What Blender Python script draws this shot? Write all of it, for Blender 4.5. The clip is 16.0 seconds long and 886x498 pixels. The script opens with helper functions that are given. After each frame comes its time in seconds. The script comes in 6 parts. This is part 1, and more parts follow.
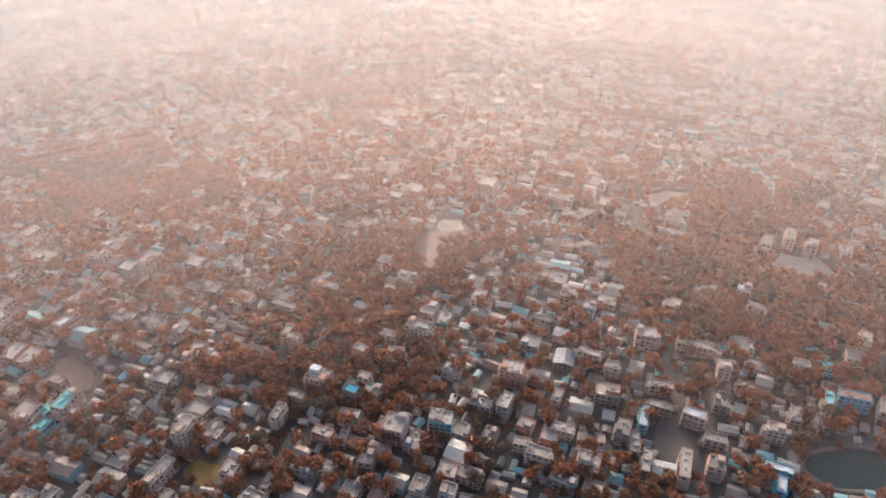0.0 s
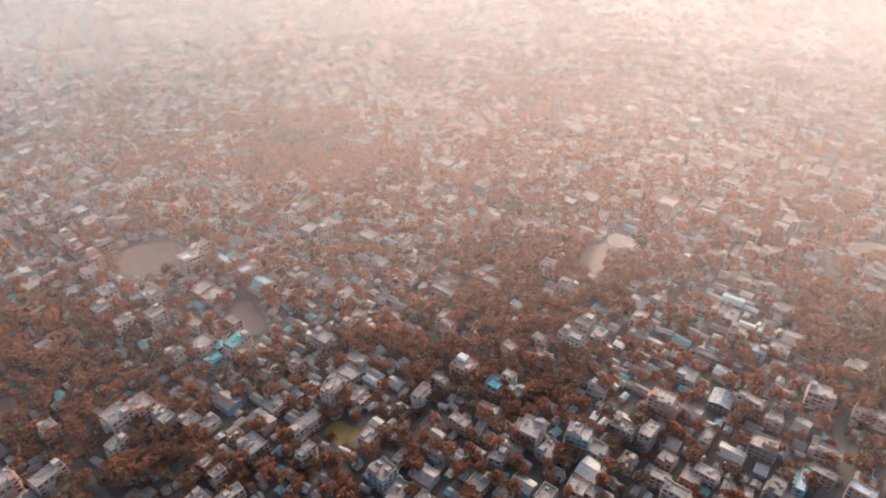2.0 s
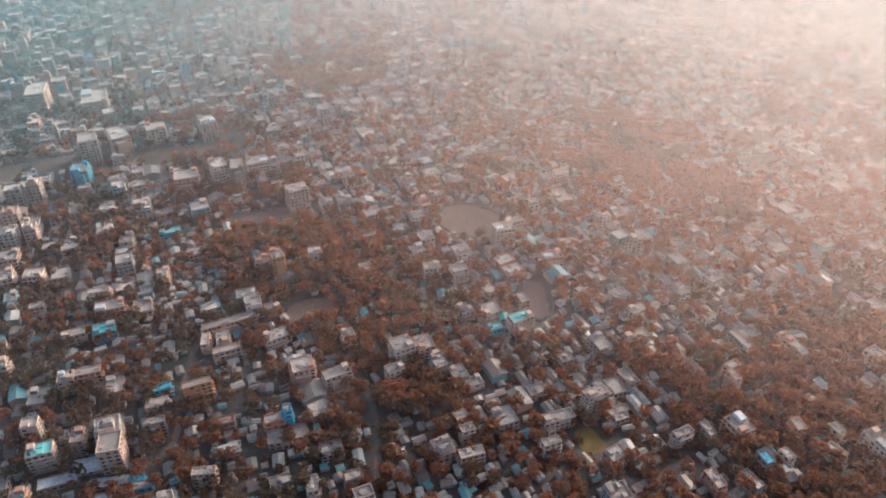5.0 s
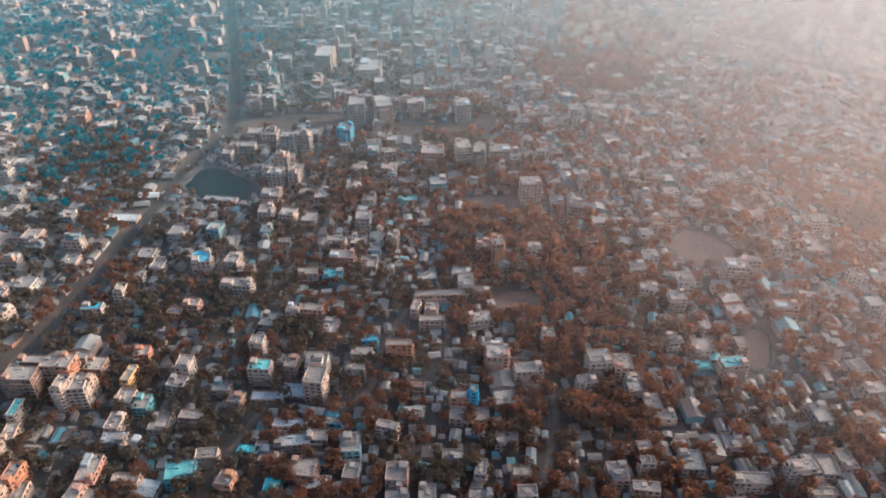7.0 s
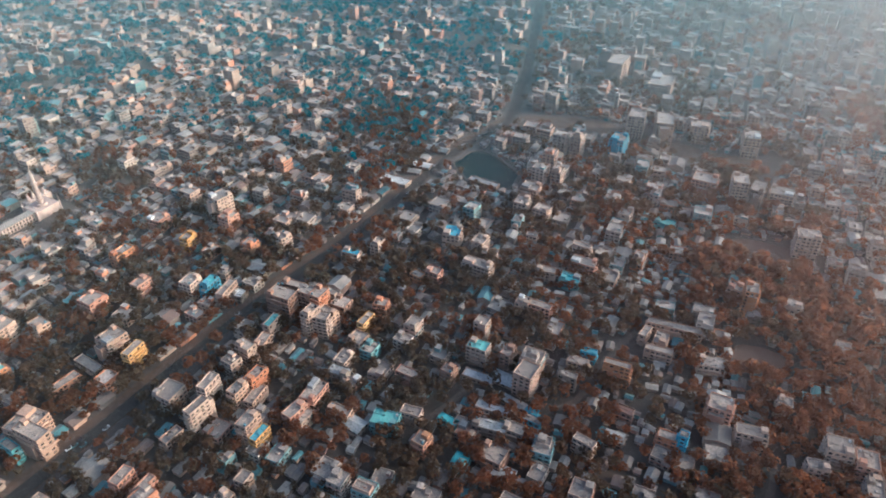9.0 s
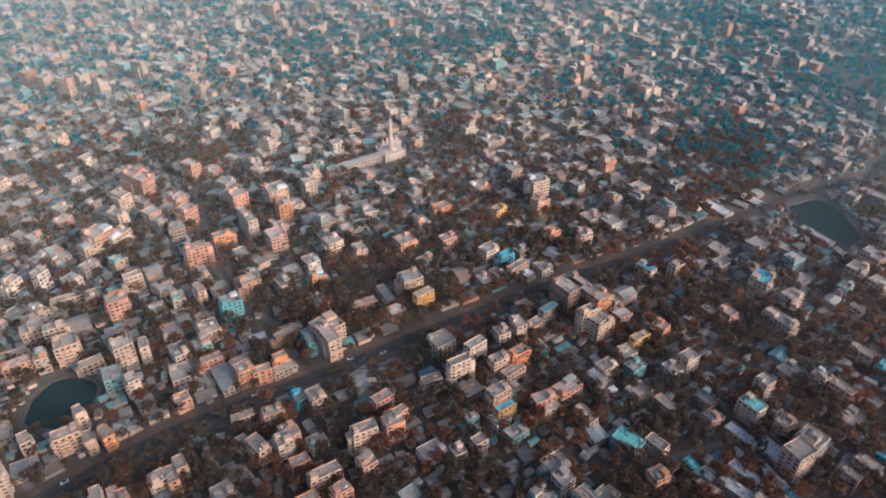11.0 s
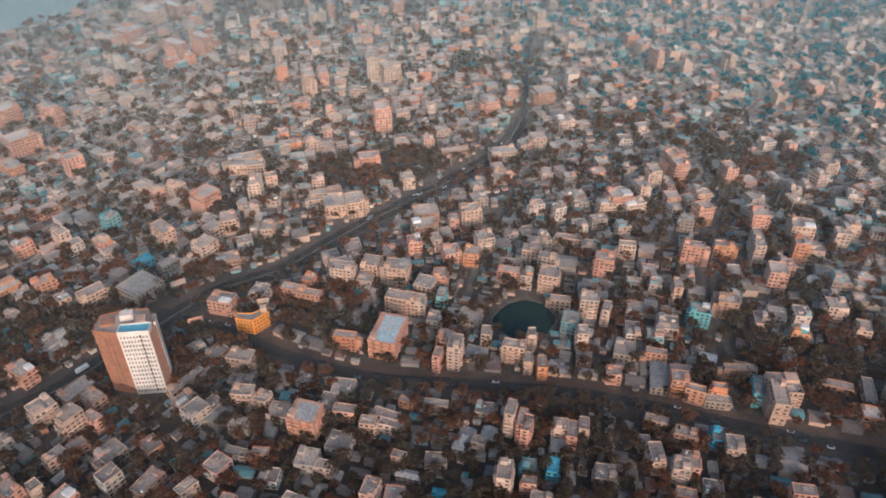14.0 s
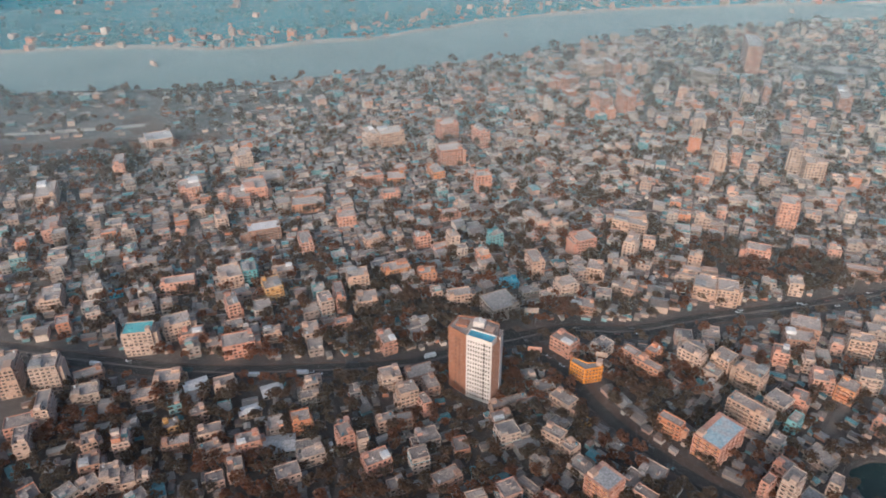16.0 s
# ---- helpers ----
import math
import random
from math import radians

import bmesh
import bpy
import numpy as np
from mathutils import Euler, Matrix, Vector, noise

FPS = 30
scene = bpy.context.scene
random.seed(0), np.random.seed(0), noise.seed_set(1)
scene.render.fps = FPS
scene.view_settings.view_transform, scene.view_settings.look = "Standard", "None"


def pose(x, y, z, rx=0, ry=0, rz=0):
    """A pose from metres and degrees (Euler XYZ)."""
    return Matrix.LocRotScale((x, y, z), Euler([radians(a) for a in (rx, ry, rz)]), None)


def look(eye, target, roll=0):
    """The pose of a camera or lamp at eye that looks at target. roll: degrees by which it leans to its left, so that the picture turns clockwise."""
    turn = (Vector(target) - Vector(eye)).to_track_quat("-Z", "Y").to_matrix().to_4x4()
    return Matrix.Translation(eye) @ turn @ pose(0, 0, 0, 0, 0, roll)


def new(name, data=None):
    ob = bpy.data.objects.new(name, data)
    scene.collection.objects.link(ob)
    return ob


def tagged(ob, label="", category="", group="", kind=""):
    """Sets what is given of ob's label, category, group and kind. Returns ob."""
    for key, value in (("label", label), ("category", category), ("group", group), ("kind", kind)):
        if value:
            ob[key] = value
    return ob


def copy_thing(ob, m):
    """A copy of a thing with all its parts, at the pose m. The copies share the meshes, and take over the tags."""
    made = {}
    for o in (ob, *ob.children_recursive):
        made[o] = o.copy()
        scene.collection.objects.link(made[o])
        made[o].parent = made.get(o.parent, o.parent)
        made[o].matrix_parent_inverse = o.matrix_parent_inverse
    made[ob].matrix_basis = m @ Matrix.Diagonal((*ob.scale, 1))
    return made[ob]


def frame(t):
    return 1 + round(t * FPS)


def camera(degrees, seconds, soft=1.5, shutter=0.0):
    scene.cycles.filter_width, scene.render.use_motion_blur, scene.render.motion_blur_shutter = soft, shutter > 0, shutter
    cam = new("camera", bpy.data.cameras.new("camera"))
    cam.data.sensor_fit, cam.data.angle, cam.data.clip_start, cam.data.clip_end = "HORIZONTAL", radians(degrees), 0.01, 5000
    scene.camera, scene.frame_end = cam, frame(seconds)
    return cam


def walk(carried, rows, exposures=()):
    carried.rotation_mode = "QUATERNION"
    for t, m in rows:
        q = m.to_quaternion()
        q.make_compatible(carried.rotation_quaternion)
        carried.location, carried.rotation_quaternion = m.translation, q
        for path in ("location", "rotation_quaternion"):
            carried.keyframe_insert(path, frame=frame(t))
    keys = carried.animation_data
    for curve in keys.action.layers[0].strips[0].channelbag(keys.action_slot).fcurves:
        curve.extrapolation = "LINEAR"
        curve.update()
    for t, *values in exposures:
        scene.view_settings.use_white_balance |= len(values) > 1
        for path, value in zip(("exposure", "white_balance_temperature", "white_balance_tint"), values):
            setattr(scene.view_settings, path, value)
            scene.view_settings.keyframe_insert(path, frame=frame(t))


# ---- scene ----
# camera: one slow turn on the spot, high above the town
EXPOSURES = [(0.0, 1.65, 5400, -1), (3.0, 1.62, 5400, -2), (5.5, 1.52, 5350, -2), (8.0, 1.36, 5000, -6), (10.5, 1.04, 5100, -1), (12.5, 0.76, 5250, 3), (14.5, 0.65, 5250, 4), (16.0, 0.63, 5150, 1)]
cam = camera(63.3, 16.0, soft=1.85)
PATH = [
    (0.0, 0.0, 0.0, 341.0, 0.00, -36.52, -0.23),
    (0.5, -0.4, 0.5, 340.4, 3.74, -36.49, -0.31),
    (1.0, -1.0, 0.7, 340.0, 7.59, -36.47, -0.24),
    (1.5, -1.8, 0.4, 339.6, 11.71, -36.42, -0.14),
    (2.0, -2.4, -0.2, 339.4, 15.96, -36.37, -0.09),
    (2.5, -2.7, -1.2, 339.3, 20.78, -36.30, -0.05),
    (3.0, -2.5, -2.3, 339.6, 25.27, -36.25, -0.02),
    (5.5, -4.5, -4.7, 339.1, 50.47, -36.27, 0.32),
    (6.0, -3.4, -4.4, 339.5, 56.06, -36.32, 0.21),
    (6.5, -2.4, -3.7, 339.4, 61.32, -36.32, 0.10),
    (7.0, -2.4, -3.1, 338.6, 66.70, -36.28, 0.04),
    (7.5, -2.1, -3.1, 338.4, 71.79, -36.23, 0.07),
    (8.0, -1.4, -3.9, 338.4, 77.66, -36.21, 0.12),
    (8.2, -1.3, -4.1, 338.4, 80.23, -36.15, 0.23),
    (10.3, 1.4, 7.9, 333.7, 109.30, -35.45, -0.77),
    (10.5, 1.6, 7.7, 334.0, 112.36, -35.44, -0.70),
    (11.0, 1.8, 6.7, 335.1, 120.09, -35.51, -0.49),
    (11.5, 1.2, 5.3, 336.7, 127.53, -35.71, -0.35),
    (12.0, -0.2, 3.6, 338.0, 135.36, -35.95, -0.15),
    (12.5, -1.0, 2.5, 338.4, 142.88, -36.05, -0.20),
    (13.0, -0.8, 2.1, 338.3, 150.73, -36.04, -0.20),
    (13.5, 0.3, 1.9, 337.9, 158.16, -35.99, -0.15),
    (14.0, 1.9, 2.0, 337.4, 165.89, -35.95, -0.03),
    (14.5, 2.5, 2.4, 336.6, 173.32, -35.92, -0.08),
    (15.0, 2.1, 2.4, 335.7, 181.57, -35.18, -0.25),
    (15.5, 1.6, 3.0, 335.7, 190.69, -32.22, -0.30),
    (16.0, 1.3, 3.0, 334.2, 199.74, -30.88, -0.41),
]
walk(cam, [(t, pose(x, y, z, 90 + pitch, 0, yaw) @ pose(0, 0, 0, 0, 0, roll)) for t, x, y, z, yaw, pitch, roll in PATH], EXPOSURES)

# world and sun: a low warm sun in a hazy sky
SUN_UP = 18.0
world = bpy.data.worlds.new("world")
scene.world = world
world.use_nodes = True
wt = world.node_tree
sky = wt.nodes.new("ShaderNodeTexSky")
sky.sky_type, sky.sun_disc = "NISHITA", False
sky.sun_elevation, sky.sun_rotation = radians(SUN_UP), radians(0)
sky.ozone_density = 0.4
sky.air_density, sky.dust_density, sky.altitude = 0.55, 9.0, 300
wt.nodes["Background"].inputs["Strength"].default_value = 0.15
wt.links.new(sky.outputs[0], wt.nodes["Background"].inputs["Color"])
sun = new("sun", bpy.data.lights.new("sun", "SUN"))
sun.data.energy, sun.data.angle, sun.data.color = 2.0, radians(3.0), (1.0, 0.55, 0.33)
sun.matrix_world = look((0, 800 * math.cos(radians(SUN_UP)), 800 * math.sin(radians(SUN_UP))), (0, 0, 0))


# ---------------------------------------------------------------- materials
def material(name, colours, scale=0.12, rough=0.8, sheen=0.25, bump=0.3, fine=1.4, vary=None, spec=0.3, metal=0.0, stain=0.35):
    """Principled surface: a ramp of colours picked by vary ('island', 'object' or None), dirtied by noise at two scales."""
    m = bpy.data.materials.new(name)
    m.use_nodes = True
    nt = m.node_tree
    n, l = nt.nodes, nt.links
    b = n["Principled BSDF"]
    geo = n.new("ShaderNodeNewGeometry")
    big = n.new("ShaderNodeTexNoise")
    big.inputs["Scale"].default_value, big.inputs["Detail"].default_value = scale, 5
    small = n.new("ShaderNodeTexNoise")
    small.inputs["Scale"].default_value, small.inputs["Detail"].default_value = fine, 4
    for t in (big, small):
        l.new(geo.outputs["Position"], t.inputs["Vector"])
    ramp = n.new("ShaderNodeValToRGB")
    cr = ramp.color_ramp
    cr.interpolation = "CONSTANT" if vary else "LINEAR"
    while len(cr.elements) < len(colours):
        cr.elements.new(0.5)
    for i, c in enumerate(colours):
        cr.elements[i].position = i / len(colours) if vary else i / max(1, len(colours) - 1)
        cr.elements[i].color = (*c, 1)
    if vary == "island":
        l.new(geo.outputs["Random Per Island"], ramp.inputs[0])
    elif vary == "object":
        info = n.new("ShaderNodeObjectInfo")
        l.new(info.outputs["Random"], ramp.inputs[0])
    else:
        stretch = n.new("ShaderNodeMapRange")
        stretch.inputs["From Min"].default_value, stretch.inputs["From Max"].default_value = 0.3, 0.7
        l.new(big.outputs[0], stretch.inputs["Value"])
        l.new(stretch.outputs[0], ramp.inputs[0])
    dirt = n.new("ShaderNodeMapRange")
    dirt.inputs["From Min"].default_value, dirt.inputs["From Max"].default_value = 0.35, 0.7
    dirt.inputs["To Min"].default_value, dirt.inputs["To Max"].default_value = 1.0 + stain * 0.25, 1.0 - stain
    l.new(small.outputs[0], dirt.inputs["Value"])
    dirt2 = n.new("ShaderNodeMapRange")
    dirt2.inputs["From Min"].default_value, dirt2.inputs["From Max"].default_value = 0.3, 0.75
    dirt2.inputs["To Min"].default_value, dirt2.inputs["To Max"].default_value = 1.1, 1.0 - stain * 0.6
    l.new(big.outputs[0], dirt2.inputs["Value"])
    mul = n.new("ShaderNodeMath")
    mul.operation = "MULTIPLY"
    l.new(dirt.outputs[0], mul.inputs[0])
    l.new(dirt2.outputs[0], mul.inputs[1])
    mix = n.new("ShaderNodeMix")
    mix.data_type, mix.blend_type = "RGBA", "MULTIPLY"
    mix.inputs["Factor"].default_value = 1.0
    l.new(ramp.outputs[0], mix.inputs["A"])
    l.new(mul.outputs[0], mix.inputs["B"])
    l.new(mix.outputs["Result"], b.inputs["Base Color"])
    b.inputs["Roughness"].default_value, b.inputs["Metallic"].default_value = rough, metal
    b.inputs["Specular IOR Level"].default_value = spec
    b.inputs["Sheen Weight"].default_value, b.inputs["Sheen Roughness"].default_value = sheen, 0.6
    if bump:
        bp = n.new("ShaderNodeBump")
        bp.inputs["Strength"].default_value, bp.inputs["Distance"].default_value = bump, 0.2
        l.new(small.outputs[0], bp.inputs["Height"])
        l.new(bp.outputs[0], b.inputs["Normal"])
    return m


def foliage(name, colours, glow, scale=0.05):
    """Leaves: diffuse green-brown with light shining through."""
    m = material(name, colours, scale, 0.75, 0.15, 0.6, 1.1, None, 0.2, 0.0, 0.5)
    n, l = m.node_tree.nodes, m.node_tree.links
    tr = n.new("ShaderNodeBsdfTranslucent")
    tr.inputs["Color"].default_value = (*glow, 1)
    mx = n.new("ShaderNodeMixShader")
    mx.inputs[0].default_value = 0.48
    l.new(n["Principled BSDF"].outputs[0], mx.inputs[1])
    l.new(tr.outputs[0], mx.inputs[2])
    l.new(mx.outputs[0], n["Material Output"].inputs["Surface"])
    return m


M_GROUND = material("earth", [(0.06, 0.038, 0.025), (0.042, 0.029, 0.02), (0.08, 0.05, 0.033)], 0.02, 0.7, 0.2, 0.3, 0.3, None, 0.5)
M_ROAD = material("asphalt", [(0.042, 0.037, 0.034), (0.06, 0.052, 0.046)], 0.04, 0.9, 0.05, 0.1, 0.8)
M_VERGE = material("dusty_verge", [(0.135, 0.083, 0.057), (0.08, 0.054, 0.04)], 0.06, 0.95, 0.1, 0.2, 0.5)
M_LANE = material("lane_dust", [(0.14, 0.098, 0.075), (0.095, 0.07, 0.056)], 0.05, 0.95, 0.3, 0.2, 0.6)
M_WATER = material("pond_water", [(0.01, 0.03, 0.03), (0.014, 0.034, 0.032)], 0.05, 0.3, 0.0, 0.04, 0.5, None, 0.13, 0.0, 0.2)
M_MUDDY = material("muddy_water", [(0.17, 0.105, 0.078), (0.14, 0.09, 0.07)], 0.03, 0.5, 0.1, 0.04, 0.5, None, 0.15, 0.0, 0.2)
M_RIVER = material("river_water", [(0.235, 0.31, 0.29), (0.195, 0.27, 0.255)], 0.006, 0.5, 0.1, 0.08, 0.15, None, 0.2, 0.0, 0.15)
M_SAND = material("pale_sand", [(0.42, 0.35, 0.28), (0.33, 0.28, 0.22)], 0.05, 0.95, 0.3, 0.2, 0.6)
M_YELLOWFIELD = material("flowering_field", [(0.22, 0.13, 0.012), (0.14, 0.09, 0.02)], 0.12, 0.95, 0.2, 0.5, 0.8)
M_WALLS = material("painted_plaster", [(0.4, 0.288, 0.221), (0.27, 0.205, 0.166), (0.48, 0.298, 0.212), (0.31, 0.246, 0.204), (0.5, 0.4, 0.327), (0.44, 0.233, 0.162), (0.2, 0.149, 0.119), (0.37, 0.265, 0.204), (0.44, 0.298, 0.225), (0.28, 0.228, 0.191), (0.14, 0.27, 0.28), (0.46, 0.186, 0.093), (0.46, 0.381, 0.319), (0.35, 0.246, 0.187)], 0.1, 0.75, 0.3, 0.15, 0.9, "island", 0.3)
M_ROOFS = material("roof_concrete", [(0.273, 0.211, 0.171), (0.196, 0.149, 0.121), (0.329, 0.259, 0.21), (0.228, 0.183, 0.151), (0.392, 0.316, 0.262), (0.165, 0.122, 0.097)], 0.12, 0.68, 0.5, 0.12, 0.8, "island", 0.42, 0.0, 0.6)
M_TIN = material("corrugated_tin", [(0.22, 0.183, 0.155), (0.16, 0.124, 0.1), (0.27, 0.235, 0.204), (0.17, 0.099, 0.07), (0.19, 0.158, 0.134), (0.35, 0.315, 0.278), (0.08, 0.23, 0.25), (0.17, 0.117, 0.091), (0.14, 0.106, 0.087)], 0.15, 0.55, 0.3, 0.12, 1.2, "island", 0.6, 0.0, 0.5)
M_GLASS = material("window_dark", [(0.06, 0.058, 0.055), (0.108, 0.094, 0.084), (0.042, 0.041, 0.041)], 0.5, 0.25, 0.0, 0.0, 1.0, "island", 0.5)
M_LEAF = foliage("leaves", [(0.056, 0.045, 0.029), (0.078, 0.048, 0.027), (0.151, 0.058, 0.024), (0.065, 0.051, 0.034)], (0.36, 0.135, 0.06))
M_LEAFOLIVE = foliage("dark_olive_leaves", [(0.054, 0.047, 0.031), (0.07, 0.053, 0.032), (0.135, 0.06, 0.025)], (0.2, 0.11, 0.06))
# distance haze painted as teal into the leaves of the far western trees
M_LEAFHAZE = foliage("bluish_green_leaves", [(0.005, 0.135, 0.17), (0.01, 0.15, 0.185), (0.03, 0.085, 0.095)], (0.0, 0.28, 0.34))
# far-shore fields: the haze's teal is painted into their colour
M_HAZEFIELD = foliage("wet_green_fields", [(0.0, 0.4, 0.52), (0.01, 0.42, 0.52), (0.0, 0.44, 0.58)], (0.0, 0.44, 0.56), 0.008)
# trees beyond the river, leaves coloured with the same painted haze teal
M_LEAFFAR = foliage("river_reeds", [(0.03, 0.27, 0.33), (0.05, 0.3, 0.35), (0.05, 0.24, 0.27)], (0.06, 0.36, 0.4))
M_SCRUB = foliage("scrub", [(0.06, 0.05, 0.03), (0.095, 0.075, 0.045)], (0.25, 0.12, 0.05))
M_BARK = material("bark", [(0.1, 0.075, 0.055), (0.07, 0.055, 0.04)], 1.0)
M_TANK = material("tank_plastic", [(0.03, 0.03, 0.032), (0.45, 0.45, 0.44), (0.1, 0.2, 0.25)], 1.0, 0.5, 0.1, 0.0, 2.0, "object")
M_STEEL = material("dull_steel", [(0.35, 0.35, 0.35), (0.28, 0.27, 0.26)], 1.0, 0.45, 0.0, 0.0, 2.0, None, 0.5, 0.6)
M_RUBBER = material("rubber", [(0.02, 0.02, 0.02), (0.03, 0.03, 0.03)], 1.0)

WALL = {
    "W": material("white_plaster", [(0.52, 0.372, 0.285), (0.42, 0.307, 0.238), (0.47, 0.326, 0.242)], 0.1, 0.8, 0.15, 0.15, 0.9, "object"),
    "C": material("cream_plaster", [(0.47, 0.307, 0.217), (0.4, 0.265, 0.191), (0.44, 0.279, 0.196)], 0.1, 0.8, 0.15, 0.15, 0.9, "object"),
    "P": material("pink_plaster", [(0.49, 0.237, 0.157), (0.42, 0.209, 0.14), (0.5, 0.27, 0.187)], 0.1, 0.8, 0.15, 0.15, 0.9, "object"),
    "G": material("grey_cement", [(0.27, 0.205, 0.16), (0.22, 0.169, 0.133), (0.32, 0.244, 0.191)], 0.1, 0.85, 0.15, 0.2, 0.9, "object"),
    "O": material("orange_paint", [(0.46, 0.18, 0.085), (0.43, 0.21, 0.125), (0.48, 0.22, 0.1)], 0.1, 0.8, 0.15, 0.15, 0.9, "object"),
    "T": material("teal_paint", [(0.1, 0.29, 0.31), (0.16, 0.31, 0.31)], 0.1, 0.8, 0.15, 0.15, 0.9, "object"),
    "B": material("blue_paint", [(0.05, 0.3, 0.42), (0.08, 0.28, 0.38)], 0.1, 0.8, 0.15, 0.15, 0.9, "object"),
    "R": material("raw_brick", [(0.3, 0.165, 0.11), (0.34, 0.19, 0.125), (0.26, 0.15, 0.105)], 0.1, 0.9, 0.15, 0.3, 0.9, "object"),
    "Y": material("yellow_paint", [(0.5, 0.26, 0.07), (0.48, 0.28, 0.11)], 0.1, 0.8, 0.15, 0.15, 0.9, "object"),
}
ROOF = {
    "": material("roof_slab", [(0.28, 0.209, 0.164), (0.22, 0.167, 0.132), (0.35, 0.271, 0.216)], 0.12, 0.68, 0.5, 0.12, 0.8, "object", 0.42, 0.0, 0.6),
    "t": material("teal_roof", [(0.1, 0.42, 0.44), (0.14, 0.4, 0.38)], 0.12, 0.6, 0.2, 0.1, 0.8, "object"),
    "b": material("blue_roof", [(0.06, 0.34, 0.46), (0.1, 0.36, 0.45)], 0.12, 0.6, 0.2, 0.1, 0.8, "object"),
    "w": material("pale_tin_roof", [(0.55, 0.54, 0.53), (0.48, 0.47, 0.46), (0.6, 0.59, 0.58)], 0.12, 0.65, 0.25, 0.1, 0.8, "object"),
    "g": material("grey_tin_roof", [(0.324, 0.318, 0.312), (0.24, 0.234, 0.228)], 0.12, 0.6, 0.25, 0.1, 0.8, "object", 0.3, 0.0, 0.5),
    "r": material("rusty_roof", [(0.34, 0.17, 0.12), (0.28, 0.15, 0.11)], 0.12, 0.7, 0.25, 0.1, 0.8, "object", 0.3, 0.0, 0.5),
}
WALL_WORDS = {"W": "white-plastered", "C": "cream-plastered", "P": "pink-plastered", "G": "grey cement", "O": "orange-painted", "T": "teal-painted", "B": "blue-painted", "R": "raw brick", "Y": "yellow-painted"}
ROOF_WORDS = {"": "a flat concrete roof", "t": "a teal sheet roof", "b": "a blue sheet roof", "w": "a pale tin roof", "g": "a grey tin roof", "r": "a rusty tin roof"}


def haze(name, radius, most, least):
    """Surface of the added haze sheets, scattering light mostly forwards. With most given it is a thin veil, thicker
    above the roofs and towards the sun, and down to the share least on the far side.
    """
    m = bpy.data.materials.new(name)
    m.use_nodes = True
    n, l = m.node_tree.nodes, m.node_tree.links
    n.remove(n["Principled BSDF"])
    through_it, off_it, both = n.new("ShaderNodeBsdfTranslucent"), n.new("ShaderNodeBsdfDiffuse"), n.new("ShaderNodeAddShader")
    through_it.inputs["Color"].default_value = (*MIST_NEAR, 1)
    off_it.inputs["Color"].default_value = (*MIST_BACK, 1)
    l.new(through_it.outputs[0], both.inputs[0])
    l.new(off_it.outputs[0], both.inputs[1])
    last = both
    if most:
        geo, axis = n.new("ShaderNodeNewGeometry"), n.new("ShaderNodeSeparateXYZ")
        l.new(geo.outputs["Position"], axis.inputs[0])
        # haze tint painted by place: pale towards the sun, teal away from it
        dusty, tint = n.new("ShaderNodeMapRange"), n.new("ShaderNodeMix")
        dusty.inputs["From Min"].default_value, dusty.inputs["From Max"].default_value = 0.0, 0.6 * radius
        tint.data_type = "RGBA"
        tint.inputs["A"].default_value, tint.inputs["B"].default_value = (*MIST_TEAL, 1), (*MIST_FAR, 1)
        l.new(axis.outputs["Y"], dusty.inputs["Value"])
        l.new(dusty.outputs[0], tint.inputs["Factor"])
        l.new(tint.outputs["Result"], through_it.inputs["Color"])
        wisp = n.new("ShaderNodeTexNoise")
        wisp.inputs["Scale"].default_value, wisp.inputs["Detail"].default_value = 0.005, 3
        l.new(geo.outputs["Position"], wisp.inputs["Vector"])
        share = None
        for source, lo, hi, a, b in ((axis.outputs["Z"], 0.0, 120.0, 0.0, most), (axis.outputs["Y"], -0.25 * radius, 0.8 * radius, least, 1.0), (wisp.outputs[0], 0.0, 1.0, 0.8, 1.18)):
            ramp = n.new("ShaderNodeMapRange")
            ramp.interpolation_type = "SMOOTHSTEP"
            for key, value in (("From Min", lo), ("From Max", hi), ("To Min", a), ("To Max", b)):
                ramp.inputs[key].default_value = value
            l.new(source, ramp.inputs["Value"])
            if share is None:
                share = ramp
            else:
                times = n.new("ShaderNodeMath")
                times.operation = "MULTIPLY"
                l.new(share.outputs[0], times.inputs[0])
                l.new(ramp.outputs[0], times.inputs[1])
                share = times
        clear, last = n.new("ShaderNodeBsdfTransparent"), n.new("ShaderNodeMixShader")
        l.new(share.outputs[0], last.inputs[0])
        l.new(clear.outputs[0], last.inputs[1])
        l.new(both.outputs[0], last.inputs[2])
    l.new(last.outputs[0], n["Material Output"].inputs["Surface"])
    return m


# haze tints: warm in the near ribbons, pale far off, teal away from the sun
MIST_NEAR, MIST_FAR, MIST_TEAL, MIST_BACK = (0.275, 0.203, 0.175), (0.2, 0.222, 0.238), (0.0, 0.19, 0.25), (0.15, 0.198, 0.208)
M_MIST = haze("morning_mist", 0, 0, 0)


# ---------------------------------------------------------------- mesh helpers
def mesh_of(name, verts, faces, mats, index=None, smooth=False):
    me = bpy.data.meshes.new(name)
    me.from_pydata([tuple(v) for v in verts], [], [tuple(int(i) for i in q) for q in faces])
    for m in mats:
        me.materials.append(m)
    if index is not None:
        me.polygons.foreach_set("material_index", np.asarray(index, dtype=np.int32))
    if smooth:
        me.polygons.foreach_set("use_smooth", np.ones(len(me.polygons), dtype=bool))
    me.update()
    return me


